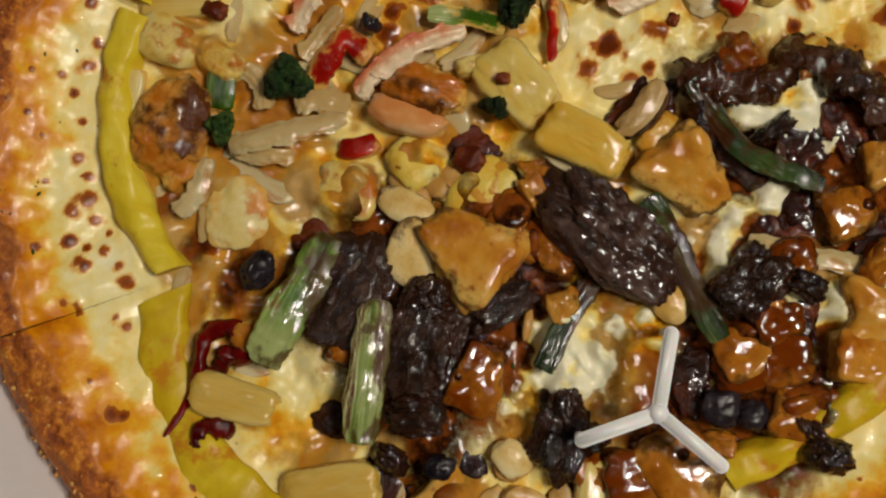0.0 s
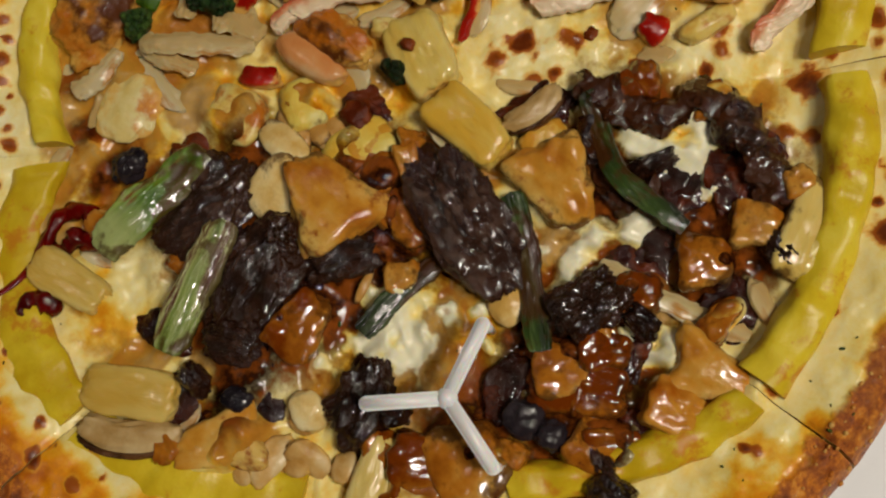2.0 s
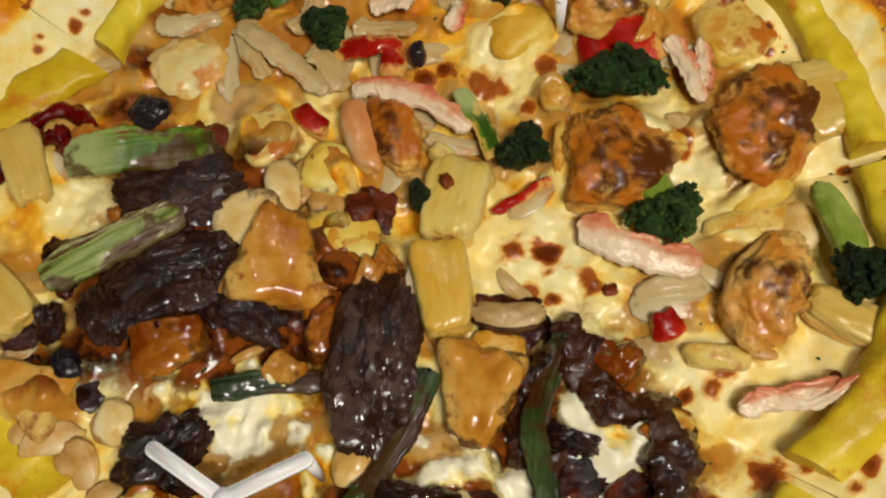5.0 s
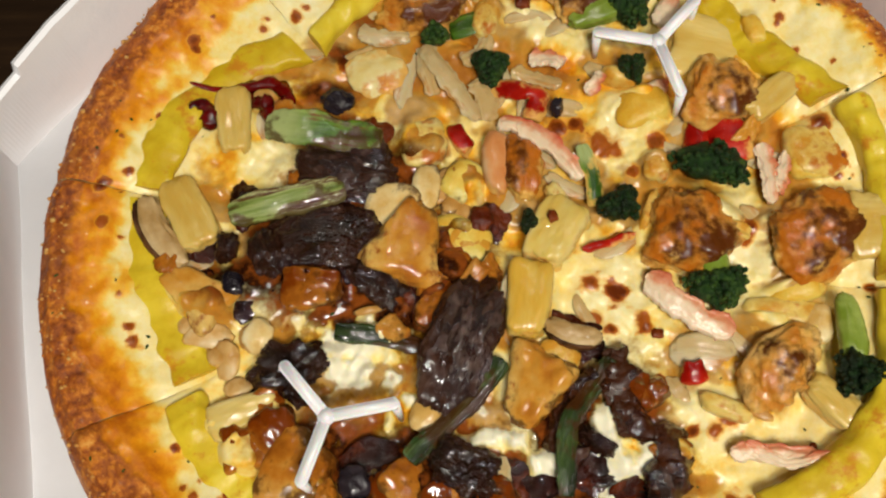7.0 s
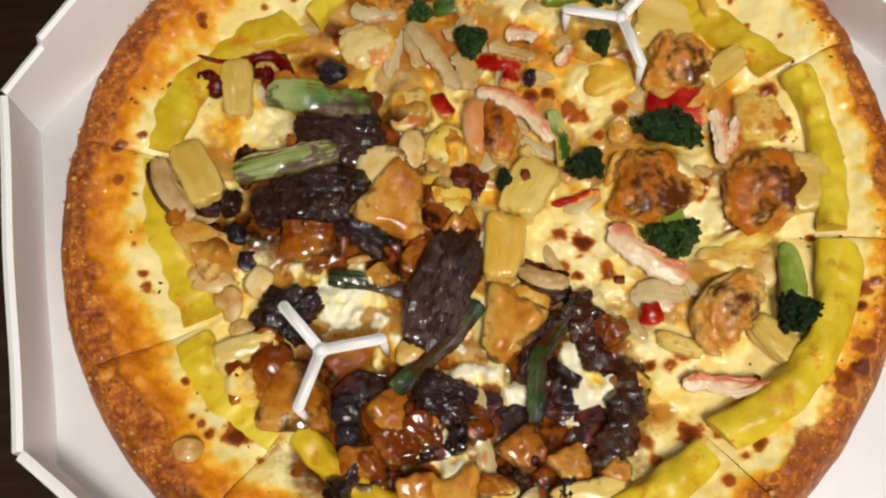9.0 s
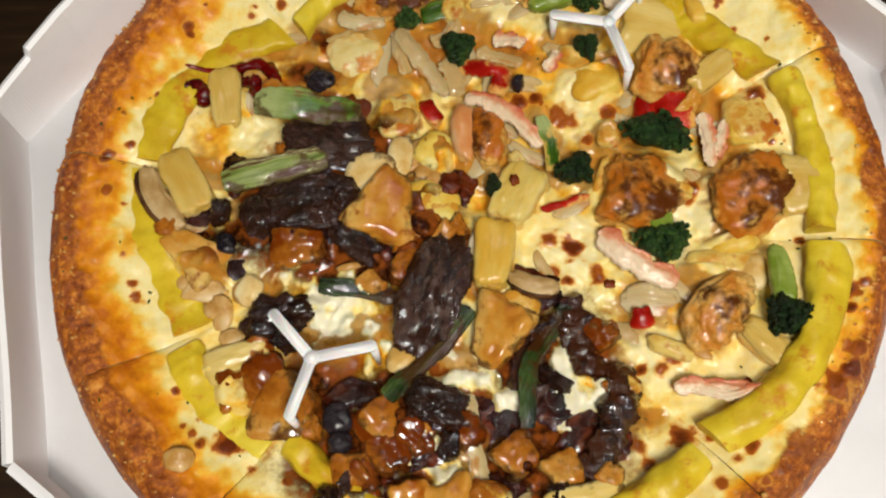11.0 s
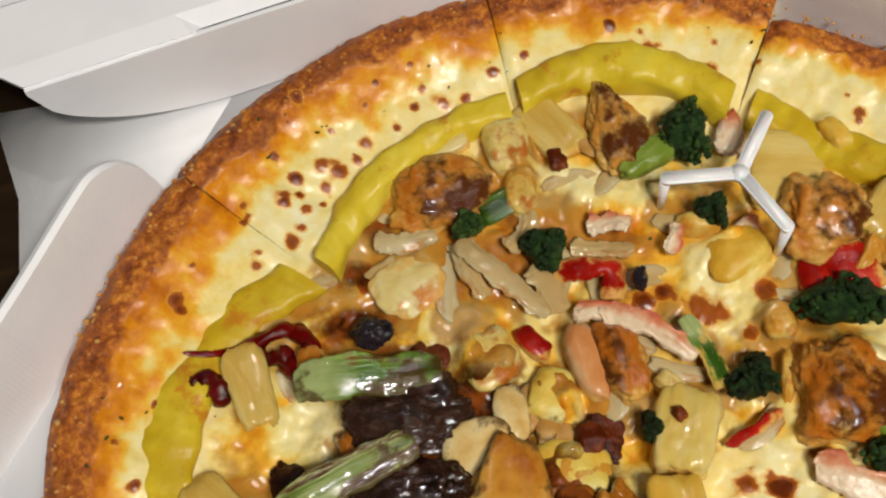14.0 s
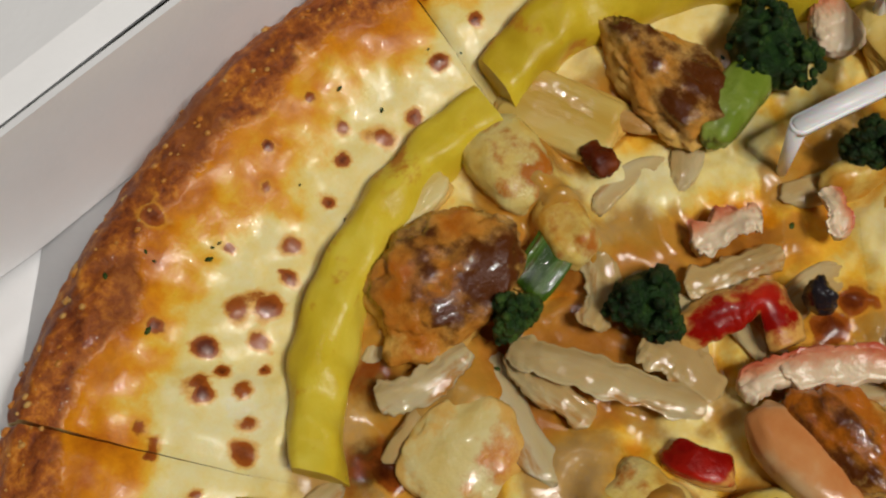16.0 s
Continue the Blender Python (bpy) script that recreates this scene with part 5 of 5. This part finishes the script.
olive(-0.0565, 0.0530, 0.0111, 0.0091, -29, 50.2)
olive(-0.0457, -0.0839, 0.0107, 0.0107, 1, 50.6)
olive(-0.0444, -0.0920, 0.0097, 0.0084, -61, 51.0)
olive(0.0217, 0.0477, 0.0047, 0.0062, -8, 51.3, up=0.002)
crumb(-0.0052, 0.0065, 0.0080, 0.0085, -1, 51.7)
crumb(0.0195, 0.0058, 0.0035, 0.0044, 10, 52.1, up=0.0085)
crumb(-0.1160, -0.0162, 0.0029, 0.0032, 0, 52.4)
crumb(0.0538, -0.0335, 0.0044, 0.0032, 0, 52.8)
glazed(-0.0152, -0.0096, 0.0136, 0.0120, 10, 53.2)
glazed(-0.0001, -0.0888, 0.0136, 0.0127, -51, 53.5)
pale_spot(0.0730, -0.0001, 0.0217, 0.0264, -27, 54.6)
pale_spot(0.0688, -0.0623, 0.0178, 0.0199, -21, 55.0)
pale_spot(0.0394, -0.0323, 0.0172, 0.0182, -42, 55.4)
pale_spot(-0.0316, 0.0501, 0.0124, 0.0148, -40, 55.8)
pale_spot(0.0060, -0.0547, 0.0184, 0.0087, -76, 56.1)
shrimp(-0.0263, 0.0940, 0.0295, 0.0230, 8, 56.5, bend=0.4, high=0.013)
shrimp(0.0304, 0.1003, 0.0158, 0.0283, 5, 56.9, bend=0.3, high=0.013)
cube(-0.0030, 0.1040, 0.0146, 0.0195, -4, 57.2)
cube(-0.0029, 0.0862, 0.0101, 0.0146, -11, 57.6)
scallion(-0.0099, 0.0838, 0.0140, 0.0080, 17, 58.0)
broccoli(-0.0217, 0.0781, 0.0088, 0.0064, 4, 58.4)
broccoli(0.0495, 0.0903, 0.0155, 0.0198, -13, 58.7, stem=0.02, stem_turn=200)
broccoli(0.0491, 0.0632, 0.0080, 0.0094, 14, 59.1)
crumb(0.0103, 0.0932, 0.0056, 0.0076, -4, 59.5)
crab(0.0634, 0.0880, 0.0080, 0.0152, -23, 60.2)
crab(0.0581, 0.0569, 0.0062, 0.0093, -54, 60.9)
pale_spot(0.0215, 0.0839, 0.0351, 0.0150, -8, 61.3)
pale_spot(0.0465, 0.0443, 0.0217, 0.0206, 8, 61.7)
pale_spot(-0.0711, 0.0919, 0.0214, 0.0144, -32, 62.0)
stick(-0.0246, 0.1099, 0.0206, 0.0110, 7, 62.4, high=0.005)
stick(0.0116, 0.1055, 0.0237, 0.0140, -66, 62.8, high=0.005)
onion(-0.0315, 0.0643, 0.0219, 0.0077, -103, 63.9)
onion(-0.0490, 0.0736, 0.0118, 0.0064, 21, 65.0)
onion(0.0013, 0.0598, 0.0172, 0.0057, 72, 65.4)
golden(0.0929, 0.0787, 0.0071, 0.0121, 16, 66.5)
wedge(0.0887, 0.0393, 0.0074, 0.0116, -42, 66.9)
golden(0.1071, 0.0251, 0.0122, 0.0090, -4, 67.2)
glazed(-0.0307, -0.0910, 0.0265, 0.0145, -57, 67.6, taper=0.1)
glazed(-0.0181, -0.0907, 0.0144, 0.0114, -57, 68.0)
wedge(-0.0193, -0.1167, 0.0200, 0.0128, -85, 68.3, taper=0.3)
wedge(-0.0053, -0.1173, 0.0232, 0.0145, -77, 68.7, taper=0.4)
glazed(-0.0374, -0.1072, 0.0166, 0.0126, -40, 69.1)
glazed(-0.0700, -0.0699, 0.0228, 0.0144, -56, 69.5)
stick(-0.1074, 0.0101, 0.0273, 0.0142, -62, 69.8)
mushroom(-0.1160, 0.0025, 0.0296, 0.0099, -57, 70.2)
wedge(-0.1027, -0.0192, 0.0251, 0.0149, -37, 70.6, taper=-0.3)
flake(-0.0935, -0.0402, 0.0101, 0.0082, -56, 71.3)
onion(0.0186, -0.1178, 0.0136, 0.0057, -114, 72.8)
white_spot(-0.0097, -0.1021, 0.0106, 0.0097, -107, 73.2)

# small pieces that fill the gaps between the large ones
rng = random.Random(11)
CLEAR = [(-0.0302, -0.0021), (0.0122, -0.0533)]
for k in range(54):
    gx, gy, rx, ry, t, lev = GLAZE[k % 16]
    x, y = gx + rng.uniform(-0.8, 0.8) * rx, gy + rng.uniform(-0.8, 0.8) * ry
    if any(math.hypot(x - cx, y - cy) < 0.013 for cx, cy in CLEAR):
        continue
    kind = (sauce, sauce, sauce, glazed, beef, sauce, glazed)[k % 7]
    size = 1.5 if kind is sauce else 1.0
    kind(x, y, size * rng.uniform(0.008, 0.014), size * rng.uniform(0.006, 0.010), rng.uniform(0, 360), 200 + k * 0.61)
for k in range(60):
    a, r = rng.uniform(0, 2 * math.pi), 0.106 * math.sqrt(rng.random())
    x, y = r * math.cos(a), r * math.sin(a)
    if any(((x - gx) / rx) ** 2 + ((y - gy) / ry) ** 2 < 1.2 for gx, gy, rx, ry, t, lev in GLAZE):
        continue
    kind = rng.choice((onion, onion, onion, flake, onion, cube, onion))
    kind(x, y, rng.uniform(0.009, 0.018), rng.uniform(0.004, 0.007), rng.uniform(0, 360), 260 + k * 0.43)

# dried herbs strewn over everything
verts, faces = [], []
p, f = ball(1)
for k in range(200):
    a, r = rng.uniform(0, 2 * math.pi), 0.152 * math.sqrt(rng.random())
    x, y = r * math.cos(a), r * math.sin(a)
    s = rng.uniform(0.0002, 0.0006)
    t = rng.uniform(0, math.pi)
    q = p * (s * 1.8, s, s * 0.5)
    q = np.stack([q[:, 0] * math.cos(t) - q[:, 1] * math.sin(t) + x, q[:, 0] * math.sin(t) + q[:, 1] * math.cos(t) + y, q[:, 2] + ground(x, y) + 0.0002], 1)
    faces += [[i + len(verts) for i in face] for face in f]
    verts += q.tolist()
tagged(link_mesh("dried_herbs", verts, faces, HERB), "dark green dried herb flecks", "herbs", kind="stuff")

# toasted crumbs stuck to the crust
verts, faces = [], []
for k in range(800):
    a, r = rng.uniform(0, 2 * math.pi), rng.uniform(0.1475, 0.1608)
    x, y = r * math.cos(a), r * math.sin(a)
    s = rng.uniform(0.0002, 0.0007) * (1.7 if k % 9 == 0 else 1.0)
    q = p * (s * rng.uniform(0.8, 1.6), s, s * 0.8) + (x, y, ground(x, y) + s * 0.25)
    faces += [[i + len(verts) for i in face] for face in f]
    verts += q.tolist()
tagged(link_mesh("crust_crumbs", verts, faces, CRUMB), "golden toasted crumbs stuck to the crust", "crumbs", kind="stuff")

SLICES = []
BULGES = [(0.0, 0.0), (0.0, 0.0), (0.022, 0.012), (0.012, -0.034)] + [(0.0, 0.0)] * 6
for k in range(10):
    a1, a0 = CUTS[k], CUTS[(k + 1) % 10] - (360 if k == 9 else 0)
    SLICES.append(tagged(slice_of(a0, a1, BULGES[k], k * 1.7), "cut pizza slice with browned crust and melted cheese", "pizza slice", "slices of the pizza"))
rope(0, 133.5, 171, 0.106, 0.1215, 0.1235, 0.0160, 1.0, 0.0055)
rope(1, 89.5, 130.5, 0.1155, 0.1125, 0.1015, 0.0113, 2.0)
rope(2, 55.5, 87.5, 0.1175, 0.125, 0.118, 0.0149, 3.0)
rope(3, 23.5, 52.5, 0.128, 0.119, 0.121, 0.0150, 4.0, 0.008)
rope(4, -7.5, 21, 0.132, 0.1325, 0.132, 0.0113, 5.0)
rope(5, -47.0, -10.0, 0.1265, 0.137, 0.134, 0.0150, 6.0)
rope(6, -90.0, -50.5, 0.128, 0.1295, 0.128, 0.0131, 7.0)
rope(7, -124.5, -92.5, 0.110, 0.1195, 0.1285, 0.0121, 8.0)
rope(8, -151.5, -127.0, 0.1185, 0.1205, 0.1160, 0.0150, 9.0, 0.0065)
rope(9, 173.0, 205.5, 0.126, 0.1185, 0.1115, 0.0180, 10.0, 0.0055)
